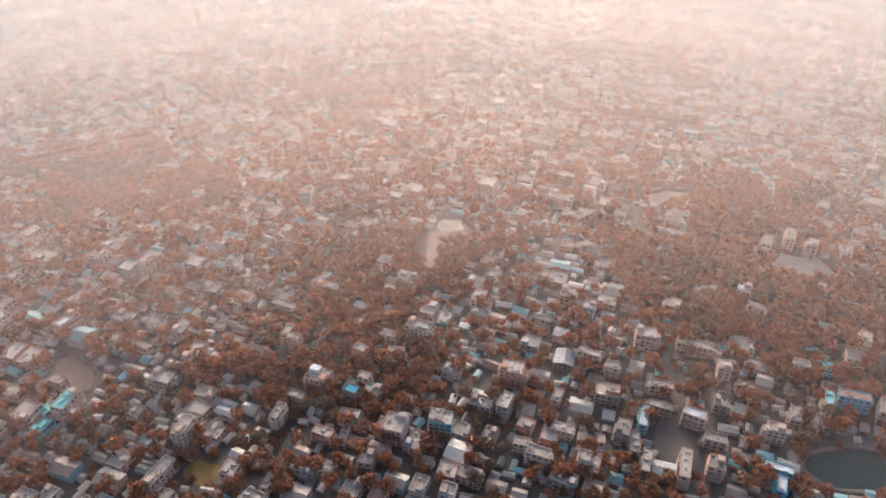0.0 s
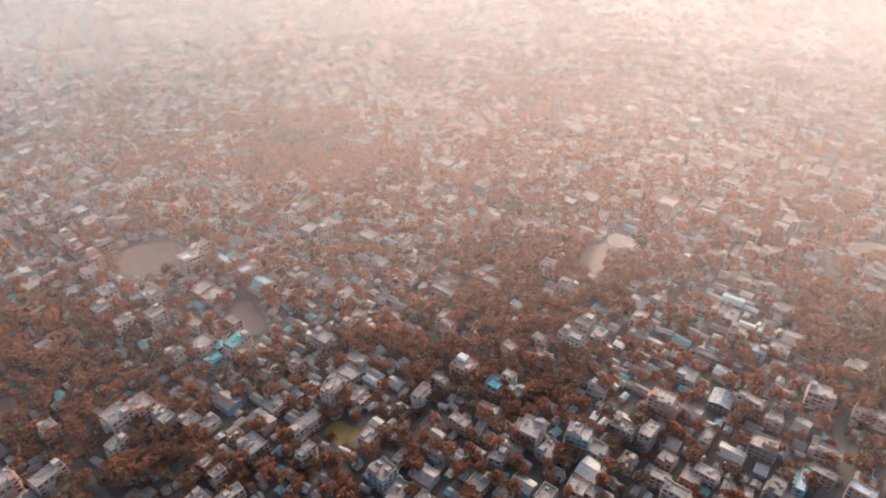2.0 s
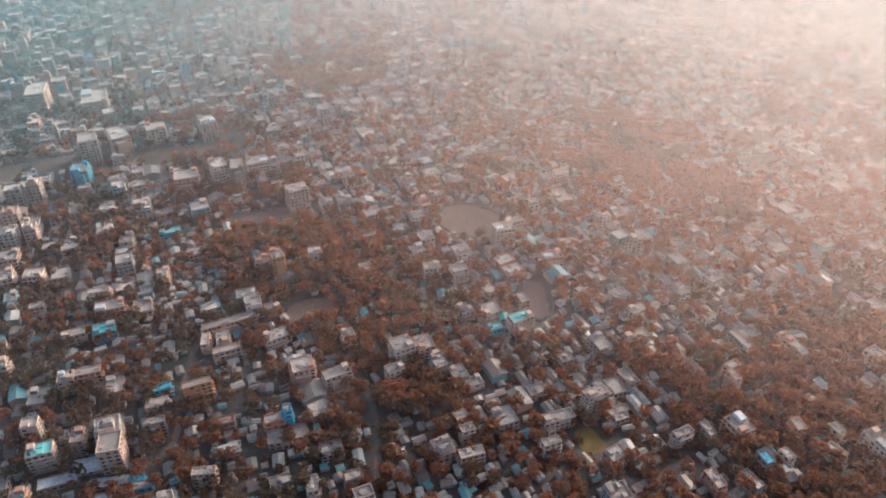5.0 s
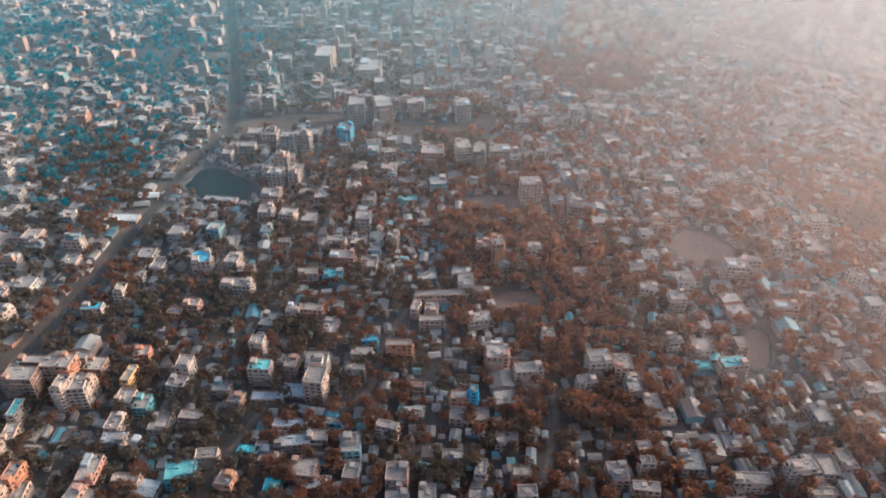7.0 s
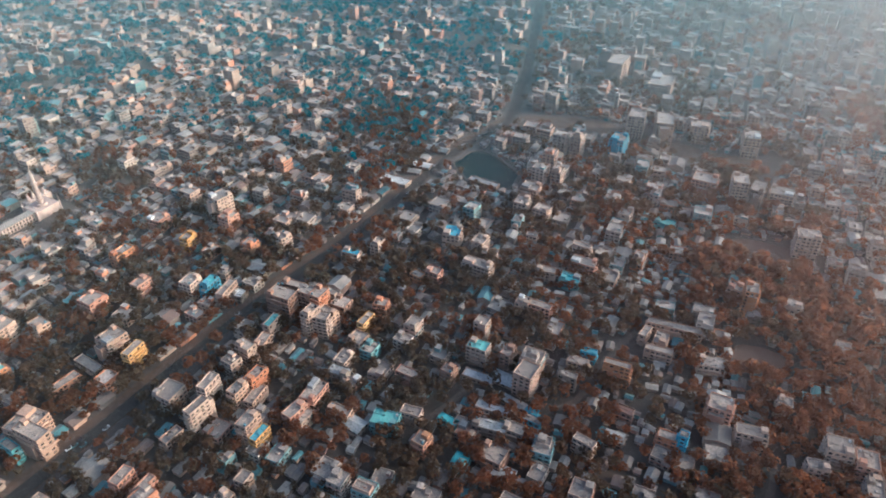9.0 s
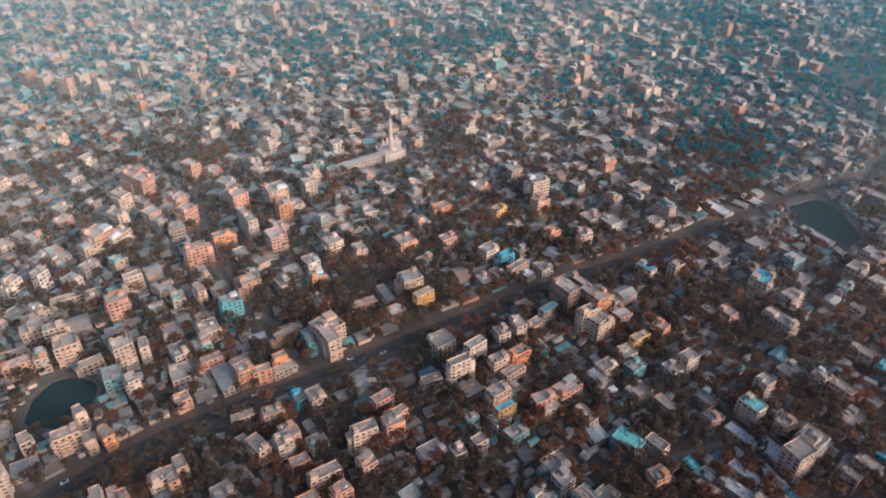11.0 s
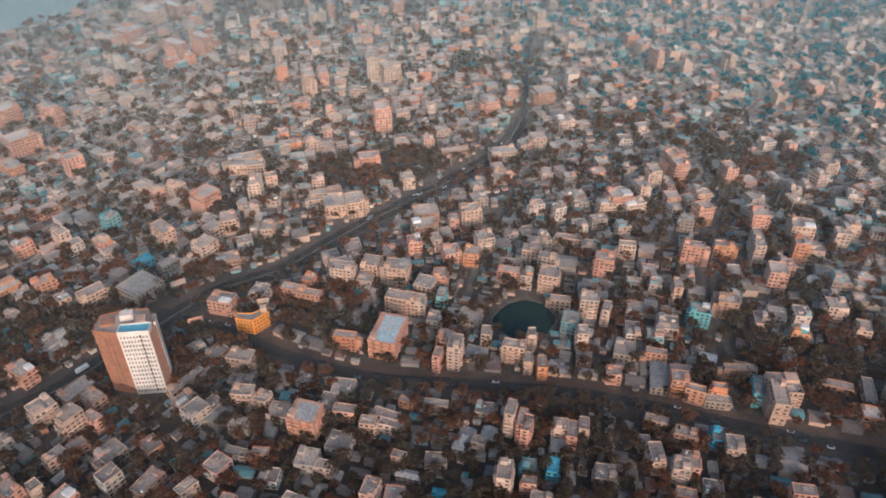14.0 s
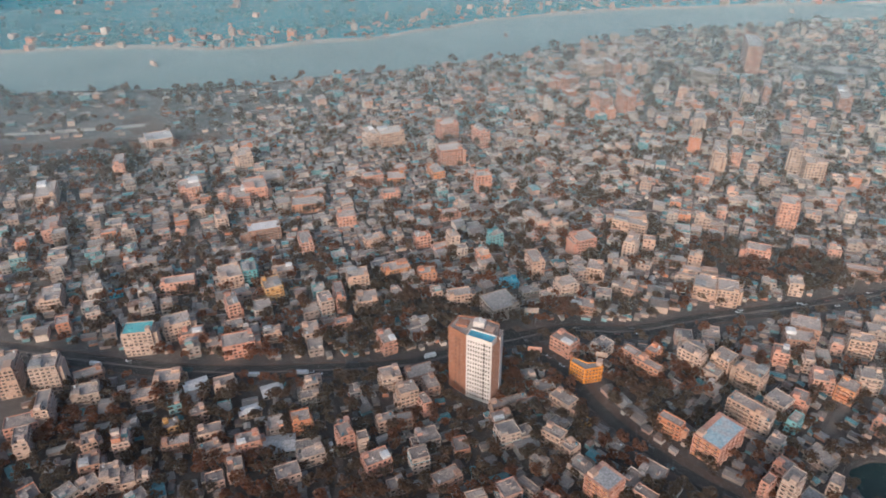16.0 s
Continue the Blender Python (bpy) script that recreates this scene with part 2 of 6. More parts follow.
def bulk_mesh(name, verts, quads, mats, index, tris=False, smooth=False):
    """A large mesh straight from arrays of vertices and equal-sided faces."""
    k = 3 if tris else 4
    me = bpy.data.meshes.new(name)
    me.vertices.add(len(verts))
    me.vertices.foreach_set("co", np.ascontiguousarray(verts, dtype=np.float32).ravel())
    me.loops.add(len(quads) * k)
    me.loops.foreach_set("vertex_index", np.ascontiguousarray(quads, dtype=np.int32).ravel())
    me.polygons.add(len(quads))
    me.polygons.foreach_set("loop_start", np.arange(len(quads), dtype=np.int32) * k)
    for m in mats:
        me.materials.append(m)
    me.polygons.foreach_set("material_index", np.asarray(index, dtype=np.int32))
    me.polygons.foreach_set("use_smooth", np.full(len(quads), smooth, dtype=bool))
    me.update(calc_edges=True)
    return me


def child(name, me, parent, m=None, label=""):
    ob = new(name, me)
    ob.parent = parent
    if m is not None:
        ob.matrix_basis = m
    if label:
        ob["label"] = label
    return ob


def box_mesh(name, x0, x1, y0, y1, z0, z1, mat, bevel=0.0):
    """A box with its long upper edges taken off."""
    c = min(bevel, (x1 - x0) / 4, (y1 - y0) / 4, (z1 - z0) / 3)
    if c <= 0:
        v = [(x, y, z) for z in (z0, z1) for x, y in ((x0, y0), (x1, y0), (x1, y1), (x0, y1))]
        q = [(0, 1, 5, 4), (1, 2, 6, 5), (2, 3, 7, 6), (3, 0, 4, 7), (4, 5, 6, 7), (3, 2, 1, 0)]
    else:
        v = [(x, y, z) for z in (z0, z1 - c) for x, y in ((x0, y0), (x1, y0), (x1, y1), (x0, y1))]
        v += [(x, y, z1) for x, y in ((x0 + c, y0 + c), (x1 - c, y0 + c), (x1 - c, y1 - c), (x0 + c, y1 - c))]
        q = [(0, 1, 5, 4), (1, 2, 6, 5), (2, 3, 7, 6), (3, 0, 4, 7), (4, 5, 9, 8), (5, 6, 10, 9), (6, 7, 11, 10), (7, 4, 8, 11), (8, 9, 10, 11), (3, 2, 1, 0)]
    return mesh_of(name, v, q, [mat])


def ring_mesh(name, r0, r1, z0, z1, mat, sides=10, cap=True):
    """A tapered round shaft."""
    a = [2 * math.pi * i / sides for i in range(sides)]
    v = [(r0 * math.cos(t), r0 * math.sin(t), z0) for t in a] + [(r1 * math.cos(t), r1 * math.sin(t), z1) for t in a]
    q = [(i, (i + 1) % sides, sides + (i + 1) % sides, sides + i) for i in range(sides)]
    if cap:
        q.append(tuple(range(sides, 2 * sides)))
    return mesh_of(name, v, q, [mat])


# ---------------------------------------------------------------- occupied ground, on a 3 m raster
CELL, HALF = 3.0, 2100.0
NG = int(2 * HALF / CELL)
taken = np.zeros((NG, NG), dtype=bool)


def cells(x, y):
    return int((x + HALF) / CELL), int((y + HALF) / CELL)


def take_disc(x, y, r):
    i0, j0 = cells(x - r, y - r)
    i1, j1 = cells(x + r, y + r)
    i0, j0, i1, j1 = max(i0, 0), max(j0, 0), min(i1 + 1, NG), min(j1 + 1, NG)
    if i1 <= i0 or j1 <= j0:
        return
    gx = (np.arange(i0, i1) + 0.5) * CELL - HALF - x
    gy = (np.arange(j0, j1) + 0.5) * CELL - HALF - y
    taken[i0:i1, j0:j1] |= gx[:, None] ** 2 + gy[None, :] ** 2 <= r * r


def take_rect(x, y, w, d, rot, margin=1.0):
    r = 0.5 * math.hypot(w, d) + margin + CELL
    i0, j0 = cells(x - r, y - r)
    i1, j1 = cells(x + r, y + r)
    i0, j0, i1, j1 = max(i0, 0), max(j0, 0), min(i1 + 1, NG), min(j1 + 1, NG)
    if i1 <= i0 or j1 <= j0:
        return
    gx = ((np.arange(i0, i1) + 0.5) * CELL - HALF - x)[:, None]
    gy = ((np.arange(j0, j1) + 0.5) * CELL - HALF - y)[None, :]
    c, s = math.cos(radians(rot)), math.sin(radians(rot))
    u, v = gx * c + gy * s, gy * c - gx * s
    taken[i0:i1, j0:j1] |= (abs(u) < w / 2 + margin) & (abs(v) < d / 2 + margin)


def is_free(x, y):
    i, j = cells(x, y)
    return 0 <= i < NG and 0 <= j < NG and not taken[i, j]


def take_poly(points):
    p = np.array(points)
    gx = ((np.arange(NG) + 0.5) * CELL - HALF)[:, None]
    gy = ((np.arange(NG) + 0.5) * CELL - HALF)[None, :]
    inside = np.zeros((NG, NG), dtype=bool)
    for (ax, ay), (bx, by) in zip(p, np.roll(p, -1, 0)):
        if ay != by:
            inside ^= ((ay > gy) != (by > gy)) & (gx < (bx - ax) * (gy - ay) / (by - ay) + ax)
    taken[inside] = True


# ---------------------------------------------------------------- ground, roads, water
def glide(points, step=12.0):
    """Points every few metres along a smooth curve through the given ones."""
    p = [Vector(q) for q in points]
    p = [2 * p[0] - p[1]] + p + [2 * p[-1] - p[-2]]
    out = []
    for a, b, c, d in zip(p, p[1:], p[2:], p[3:]):
        k = max(2, int((c - b).length / step))
        for i in range(k):
            t = i / k
            out.append(0.5 * (2 * b + (c - a) * t + (2 * a - 5 * b + 4 * c - d) * t * t + (3 * b - a - 3 * c + d) * t ** 3))
    return out + [p[-2]]


def strip(name, points, width, z, mat, label, offset=0.0, claim=0.0, thick=0.12):
    """A road-like strip with real edges along a curve."""
    line = glide(points)
    v, q = [], []
    for i, c in enumerate(line):
        t = (line[min(i + 1, len(line) - 1)] - line[max(i - 1, 0)]).normalized()
        nrm = Vector((-t.y, t.x))
        wob = 0.06 * width * noise.noise((c.x * 0.03, c.y * 0.03, width))
        for s, h in ((-0.5, z - thick), (-0.5, z), (0.5, z), (0.5, z - thick)):
            e = c + nrm * (offset + s * width + (wob if s > 0 else -wob))
            v.append((e.x, e.y, h))
        if claim:
            take_disc(c.x, c.y, claim)
        if i:
            b = 4 * i
            q += [(b - 4 + k, b + k, b + k + 1, b - 3 + k) for k in range(3)]
    ob = new(name, mesh_of(name, v, [tuple(reversed(f)) for f in q], [mat]))
    return tagged(ob, label, "road", kind="structure")


def sheet(name, cx, cy, rx, ry, rot, z, mat, label, category, claim=True, wobble=0.12, seed=0.0, bank=None):
    """A flat, unevenly rounded patch of ground or water, with an earth bank round it if wanted."""
    n = 40
    ring = []
    for i in range(n):
        a = 2 * math.pi * i / n
        sq = (abs(math.cos(a)) ** 3 + abs(math.sin(a)) ** 3) ** (-1 / 3)
        k = sq * (1 + wobble * 2 * noise.noise((math.cos(a) * 1.3 + seed, math.sin(a) * 1.3, seed)))
        u, w = rx * k * math.cos(a), ry * k * math.sin(a)
        c, s = math.cos(radians(rot)), math.sin(radians(rot))
        ring.append((cx + u * c - w * s, cy + u * s + w * c))
    ob = new(name, mesh_of(name, [(x, y, z) for x, y in ring], [tuple(range(n))], [mat]))
    tagged(ob, label, category, kind="structure")
    if bank:
        v = []
        for x, y in ring:
            d = Vector((x - cx, y - cy)).normalized()
            v += [(x - d.x * 0.5, y - d.y * 0.5, z - 0.02), (x + d.x * 0.6, y + d.y * 0.6, z + 0.7), (x + d.x * 2.6, y + d.y * 2.6, z + 0.6), (x + d.x * 4.0, y + d.y * 4.0, -0.05)]
        q = []
        for i in range(n):
            j = (i + 1) % n
            q += [(4 * i + k, 4 * i + k + 1, 4 * j + k + 1, 4 * j + k) for k in range(3)]
        tagged(new("pond_bank", mesh_of("pond_bank", v, [tuple(reversed(f)) for f in q], [bank])), "low earth bank round a pond", "bank", kind="structure")
    if claim:
        take_poly([(cx + (x - cx) * 1.08, cy + (y - cy) * 1.08) for x, y in ring])
    return ob


gv = [(0, 0, 0)]
gq = []
radii = [60, 150, 300, 500, 800, 1200, 1800, 2700, 4900]
for r in radii:
    gv += [(r * math.cos(2 * math.pi * i / 64), r * math.sin(2 * math.pi * i / 64), 0) for i in range(64)]
gq += [(0, 1 + i, 1 + (i + 1) % 64) for i in range(64)]
for k in range(len(radii) - 1):
    b = 1 + 64 * k
    gq += [(b + i, b + 64 + i, b + 64 + (i + 1) % 64, b + (i + 1) % 64) for i in range(64)]
tagged(new("ground", mesh_of("ground", gv, gq, [M_GROUND])), "dusty brown earth between houses and gardens", "ground", kind="structure")

MAIN = [(104, -425), (78, -408), (55, -393), (25, -363), (-8, -339), (-41, -321), (-105, -299), (-173, -271), (-256, -222), (-330, -180), (-415, -129), (-479, -84), (-550, -43), (-632, 5), (-700, 62)]
HIGHWAY = [(640, -255), (450, -281), (339, -298), (278, -313), (219, -336), (160, -362), (118, -398), (65, -437), (13, -455), (-42, -492), (-92, -521), (-150, -555), (-211, -602), (-252, -660)]
FAR_STREET = [(-252, -660), (-272, -710), (-330, -860), (-420, -1040)]
AVENUE = [(-700, 62), (-800, 83), (-904, 101), (-1081, 128), (-1400, 180)]
CROSS = [(-700, 70), (-690, 140), (-655, 200), (-624, 243), (-600, 300)]
strip("verge_main", MAIN, 16, 0.1, M_VERGE, "dusty trampled verge along the main road", offset=3.0, claim=9.0)
strip("road_main", MAIN, 9.0, 0.2, M_ROAD, "dark asphalt main road through the town")
strip("verge_highway", HIGHWAY, 17, 0.11, M_VERGE, "dusty verge along the wide highway", claim=11.5)
strip("road_highway", HIGHWAY, 14.5, 0.22, M_ROAD, "wide dark asphalt highway with traffic")
strip("far_street", FAR_STREET, 7, 0.2, M_ROAD, "narrower street leading on through the town", claim=5.5)
strip("median_highway", HIGHWAY, 1.4, 0.45, M_LANE, "low concrete median of the highway", thick=0.3)
strip("road_avenue", AVENUE, 12, 0.2, M_ROAD, "straight avenue between apartment blocks", claim=9.5)
strip("road_cross", CROSS, 26, 0.16, M_VERGE, "broad pale dusty cross road", claim=15)
LANES = [
    [(145, 316), (150, 380), (158, 453), (170, 560)], [(-104, 336), (-109, 355), (-100, 400), (-93, 440), (-85, 520)], [(139, 225), (152, 262), (165, 297), (170, 330)],
    [(-268, 185), (-252, 180), (-235, 170), (-205, 146), (-190, 130)], [(-300, 60), (-307, 78), (-346, 105), (-377, 137), (-400, 190)], [(-262, -45), (-279, -28), (-304, 0), (-330, 20)],
    [(-96, -310), (-104, -350), (-122, -404), (-165, -478), (-204, -538)], [(-240, -238), (-248, -263), (-271, -322), (-308, -390), (-343, -443)],
    [(-262, -240), (-273, -306), (-314, -385), (-362, -455), (-477, -594)], [(228, -334), (218, -330), (191, -307), (169, -273), (150, -230)], [(370, -395), (380, -418), (422, -466), (434, -497)],
    [(-110, 243), (-96, 246), (-93, 264), (-89, 277)],
]
for pts in LANES:
    strip("lane", pts, 4.4, 0.09, M_LANE, "narrow dusty lane between houses", claim=4.6)
strip("embankment_road", [(900, -480), (765, -569), (682, -616), (592, -659), (540, -690)], 26, 0.3, M_VERGE, "pale embankment road near the river", claim=16)
strip("river_road", [(900, -540), (802, -603), (720, -650), (654, -690)], 12, 0.3, M_SAND, "pale sandy track by the river", claim=9)
strip("curved_road", [(30, -1150), (-5, -1171), (-54, -1225), (-114, -1250), (-161, -1216), (-190, -1180)], 13, 0.3, M_SAND, "pale curved road by the river bend", claim=10)

sheet("pond_round", -146, -353, 21, 19, 20, 0.06, M_WATER, "round dark pond among houses", "pond", seed=1.0, bank=M_GROUND)
sheet("pond_west", -594, 31, 34, 22, 30, 0.06, M_WATER, "dark pond beside the main road", "pond", seed=2.0, bank=M_GROUND)
sheet("pond_long", -465, 250, 26, 14, 65, 0.06, M_MUDDY, "muddy brown pond with straight banks", "pond", seed=3.0, wobble=0.05, bank=M_GROUND)
sheet("pond_square", -346, 369, 24, 21, 15, 0.06, M_MUDDY, "square muddy brown pond beside houses", "pond", seed=4.0, wobble=0.05, bank=M_GROUND)
sheet("pond_narrow", -240, 328, 20, 8, -45, 0.06, M_MUDDY, "narrow muddy pond among trees", "pond", seed=5.0, bank=M_GROUND)
sheet("pond_dark", 232, 250, 26, 13, 0, 0.06, M_WATER, "dark pond among houses", "pond", seed=6.0, bank=M_GROUND)
sheet("sand_field", 197, 534, 20, 11, 0, 0.08, M_SAND, "pale bare sandy field", "field", seed=7.0, wobble=0.3)
sheet("sand_yard", 274, 433, 23, 18, -20, 0.08, M_SAND, "pale bare sandy playing yard", "field", seed=8.0, wobble=0.2)
sheet("sand_patch", 6, 493, 10, 9, 0, 0.08, M_SAND, "small pale sandy patch", "field", seed=9.0)
sheet("pale_pond", -10, 463, 22, 10, 60, 0.08, M_MUDDY, "pale shallow pond among trees", "pond", seed=10.0, wobble=0.25)
sheet("yellow_field", -136, 250, 9.5, 7.5, -20, 0.08, M_YELLOWFIELD, "field of yellow flowering crop", "field", seed=11.0)
sheet("school_yard", 137, 272, 13, 17, -20, 0.08, M_LANE, "bare grey school yard", "yard", seed=12.0, wobble=0.03)
sheet("sports_field", 655, -690, 40, 22, -28, 0.1, M_VERGE, "dusty brown sports field", "field", seed=13.0, wobble=0.05)
sheet("river_sand", -212, -1226, 36, 18, 0, 0.1, M_SAND, "pale sand bank by the river bend", "field", seed=14.0)
sheet("open_park", -690, 490, 70, 50, 50, 0.1, M_SCRUB, "dark open green park", "field", seed=15.0, wobble=0.2, claim=False)
sheet("dark_yard", -345, 203, 12, 16, -25, 0.07, M_MUDDY, "muddy open plot behind a wall", "yard", seed=16.0, wobble=0.05)

NEAR_BANK = [(2600, -260), (1700, -430), (1250, -590), (938, -728), (659, -848), (484, -977), (294, -1137), (180, -1285), (-53, -1445), (-325, -1602), (-900, -1830), (-2000, -2150)]
FAR_BANK = [(2600, -420), (1800, -610), (1350, -770), (1109, -885), (951, -968), (737, -1040), (560, -1160), (420, -1317), (265, -1459), (-40, -1630), (-349, -1765), (-900, -2040), (-2000, -2400)]
near, far = glide(NEAR_BANK, 40), glide(FAR_BANK, 40)
NB = 90
near = [near[int(i * (len(near) - 1) / (NB - 1))] for i in range(NB)]
far = [far[int(i * (len(far) - 1) / (NB - 1))] for i in range(NB)]
for line in (near, far):
    for i, p in enumerate(line):
        line[i] = p + Vector((noise.noise((p.x * 0.01, p.y * 0.01, 3)) * 14, noise.noise((p.x * 0.012, p.y * 0.01, 7)) * 14))
rv = [(p.x, p.y, 0.05) for p in near] + [(p.x, p.y, 0.05) for p in far]
rq = [(i, i + 1, NB + i + 1, NB + i) for i in range(NB - 1)]
tagged(new("river", mesh_of("river", rv, rq, [M_RIVER])), "wide pale river beyond the town", "river", kind="structure")
take_poly([(p.x, p.y) for p in near] + [(p.x, p.y) for p in reversed(far)])
shore = [(p.x, p.y, 0.06) for p in far]
out_way = [(p.x + 0.517 * 2200, p.y - 0.856 * 2200, 0.06) for p in far]
tagged(new("far_fields", mesh_of("far_fields", shore + out_way, [(i, i + 1, NB + i + 1, NB + i) for i in range(NB - 1)], [M_HAZEFIELD])), "flat bluish green fields beyond the river", "fields", kind="structure")
for side, line in (("near", near), ("far", far)):
    v = []
    for i, p in enumerate(line):
        d = (near[i] - far[i]).normalized() * (1 if side == "near" else -1)
        for a, z in ((-3, 0.04), (2, 1.0), ((7 if side == "near" else 18) * (0.55 + 0.9 * noise.noise((i * 0.55, 2, 5))) + 2, 0.9), ((14 if side == "near" else 36) * (0.6 + 0.8 * noise.noise((i * 0.4, 6, 5))) + 4, 0.03)):
            v.append((p.x + d.x * a, p.y + d.y * a, z))
    q = [(4 * i + c, 4 * i + c + 1, 4 * i + c + 5, 4 * i + c + 4) for i in range(NB - 1) for c in range(3)]
    tagged(new("river_bank_" + side, mesh_of("river_bank", v, q, [M_VERGE if side == "near" else M_SAND])), "uneven muddy sand bank of the river", "bank", kind="structure")


def beyond_river(x, y):
    """Whether a place lies on the far shore."""
    q = min(range(0, NB, 3), key=lambda i: (far[i].x - x) ** 2 + (far[i].y - y) ** 2)
    d = far[q] - near[q]
    return (Vector((x, y)) - near[q]).dot(d) / d.length > d.length * 0.9


# haze of the air, built as added sheets that thicken with distance and, for the glare, towards the sun: the near banks
# are stacks of hair-thin ribbons with clear air between them; the far ones are thin veils among the outer houses
mist_rng = np.random.RandomState(4)


def smooth_step(x, lo, hi):
    t = np.clip((x - lo) / (hi - lo), 0, 1)
    return t * t * (3 - 2 * t)


def mist_bank(radius, most, least, reach, middle=90, fine=0.0008):
    """One added haze bank round the town: the ribbons' thickness gives its density, which grows above the roofs and
    towards the sun.
    """
    gap = radius * fine
    z = np.arange(2.0, 345 - 0.2 * radius, gap)
    z = z + mist_rng.uniform(-0.4, 0.4, len(z)) * gap
    a = np.radians(np.linspace(middle - reach, middle + reach, 61 if reach > 90 else 41))
    dense = most * smooth_step(z, 0.0, 130.0)[:, None] * (least + (1 - least) * smooth_step(np.sin(a), 0.35, 1.0))[None]
    dense = dense * (1 + 0.12 * np.sin(3.1 * a[None] + 0.03 * z[:, None] + radius) + 0.08 * np.sin(9.7 * a[None] - 0.05 * z[:, None]))
    half = np.clip(dense, 0.0015, 0.9) * gap / 2
    x, y = np.broadcast_to(radius * np.cos(a), half.shape), np.broadcast_to(radius * np.sin(a), half.shape)
    v = np.stack([np.stack([x, y, z[:, None] - half], -1), np.stack([x, y, z[:, None] + half], -1)], 2).reshape(-1, 3)
    i, k = np.meshgrid(np.arange(len(z)), np.arange(len(a) - 1), indexing="ij")
    p = (2 * (i * len(a) + k)).ravel()
    q = np.stack([p, p + 2, p + 3, p + 1], -1)
    ob = new("backdrop_mist", bulk_mesh("backdrop_mist", v, q, [M_MIST], np.zeros(len(q))))
    tagged(ob, "pale haze in thin added ribbons over the town", "mist", kind="stuff")


# the innermost bank stands before everything, added to lift the dark tones
for bank in ((215, 0.03, 1.0, 180, 90, 0.0013), (300, 0.17, 0.25, 92, 90, 0.0004), (400, 0.22, 0.45, 92, 90, 0.0004), (370, 0.05, 1.0, 88, 270), (530, 0.1, 1.0, 88, 270)):
    mist_bank(*bank)
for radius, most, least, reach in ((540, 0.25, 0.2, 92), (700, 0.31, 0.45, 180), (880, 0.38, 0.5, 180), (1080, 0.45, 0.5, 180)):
    # pleats too fine to tell apart turn the veil's faces to all sides, evening out its light
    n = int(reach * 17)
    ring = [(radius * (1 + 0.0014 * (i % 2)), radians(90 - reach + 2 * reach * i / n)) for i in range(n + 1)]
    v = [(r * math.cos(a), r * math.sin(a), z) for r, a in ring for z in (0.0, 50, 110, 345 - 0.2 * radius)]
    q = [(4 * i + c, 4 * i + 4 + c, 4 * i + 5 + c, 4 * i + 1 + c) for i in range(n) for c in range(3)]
    tagged(new("backdrop_mist", mesh_of("backdrop_mist", v, q, [haze("distant_mist", radius, most, least)])), "pale haze in added veils round the outer town", "mist", kind="structure")


# ---------------------------------------------------------------- houses, one by one
rng = random.Random(5)
tank_mesh = ring_mesh("water_tank", 0.75, 0.7, 0, 1.5, M_TANK, 10)
plots = 0


def window_quads(w, d, floors, z0=0.0, storey=2.9, pitch=3.0, out=0.05, rng=rng, skip=0.15):
    """Window panes set proud of the four walls, with a sill below each."""
    v, q = [], []
    for side in range(4):
        run, dist = (w, d / 2) if side % 2 == 0 else (d, w / 2)
        n = max(1, int(run / pitch))
        for f in range(floors):
            for i in range(n):
                if rng.random() < skip:
                    continue
                u = (i + 0.5) * run / n - run / 2
                hw = min(1.0, run / n * 0.33)
                za, zb = z0 + f * storey + 0.9, z0 + f * storey + 2.35
                b = len(v)
                for uu, zz in ((u - hw, za), (u + hw, za), (u + hw, zb), (u - hw, zb)):
                    for o in (out, 0.0):
                        p = (uu, -dist - o) if side == 0 else (dist + o, uu) if side == 1 else (-uu, dist + o) if side == 2 else (-dist - o, -uu)
                        v.append((*p, zz))
                q += [(b, b + 2, b + 4, b + 6), (b + 1, b + 3, b + 2, b), (b + 4, b + 5, b + 7, b + 6)]
    return v, q


def shell(w, d, h, rim, mat_wall, mat_roof, thick=0.25):
    """Outer walls with a parapet round a sunken roof deck: the wall mesh and the deck mesh."""
    a, b = w / 2, d / 2
    o = ((-a, -b), (a, -b), (a, b), (-a, b))
    i = [(x - math.copysign(thick, x), y - math.copysign(thick, y)) for x, y in o]
    v = [(x, y, 0) for x, y in o] + [(x, y, h + rim) for x, y in o] + [(x, y, h + rim) for x, y in i] + [(x, y, h) for x, y in i]
    q = []
    for k in range(4):
        n = (k + 1) % 4
        q += [(k, n, 4 + n, 4 + k), (4 + k, 4 + n, 8 + n, 8 + k), (8 + k, 8 + n, 12 + n, 12 + k)]
    wall = mesh_of("wall", v, q, [mat_wall])
    dv, dq = [(x, y, h + 0.02) for x, y in i], [(0, 1, 2, 3)]
    for _ in range(4 if w * d > 110 else 2):
        # low plinths, drains and kerbs of the deck
        p, r = rng.uniform(0.5, 1.6), rng.uniform(0.5, 1.6)
        cx, cy, top = rng.uniform(-1, 1) * max(0.0, a - p - 0.6), rng.uniform(-1, 1) * max(0.0, b - r - 0.6), h + rng.uniform(0.25, 1.1)
        k = len(dv)
        dv += [(cx + sx * p, cy + sy * r, z) for z in (h + 0.02, top) for sx, sy in ((-1, -1), (1, -1), (1, 1), (-1, 1))]
        dq += [(k, k + 1, k + 5, k + 4), (k + 1, k + 2, k + 6, k + 5), (k + 2, k + 3, k + 7, k + 6), (k + 3, k, k + 4, k + 7), (k + 4, k + 5, k + 6, k + 7)]
    deck = mesh_of("roof", dv, dq, [mat_roof])
    return wall, deck


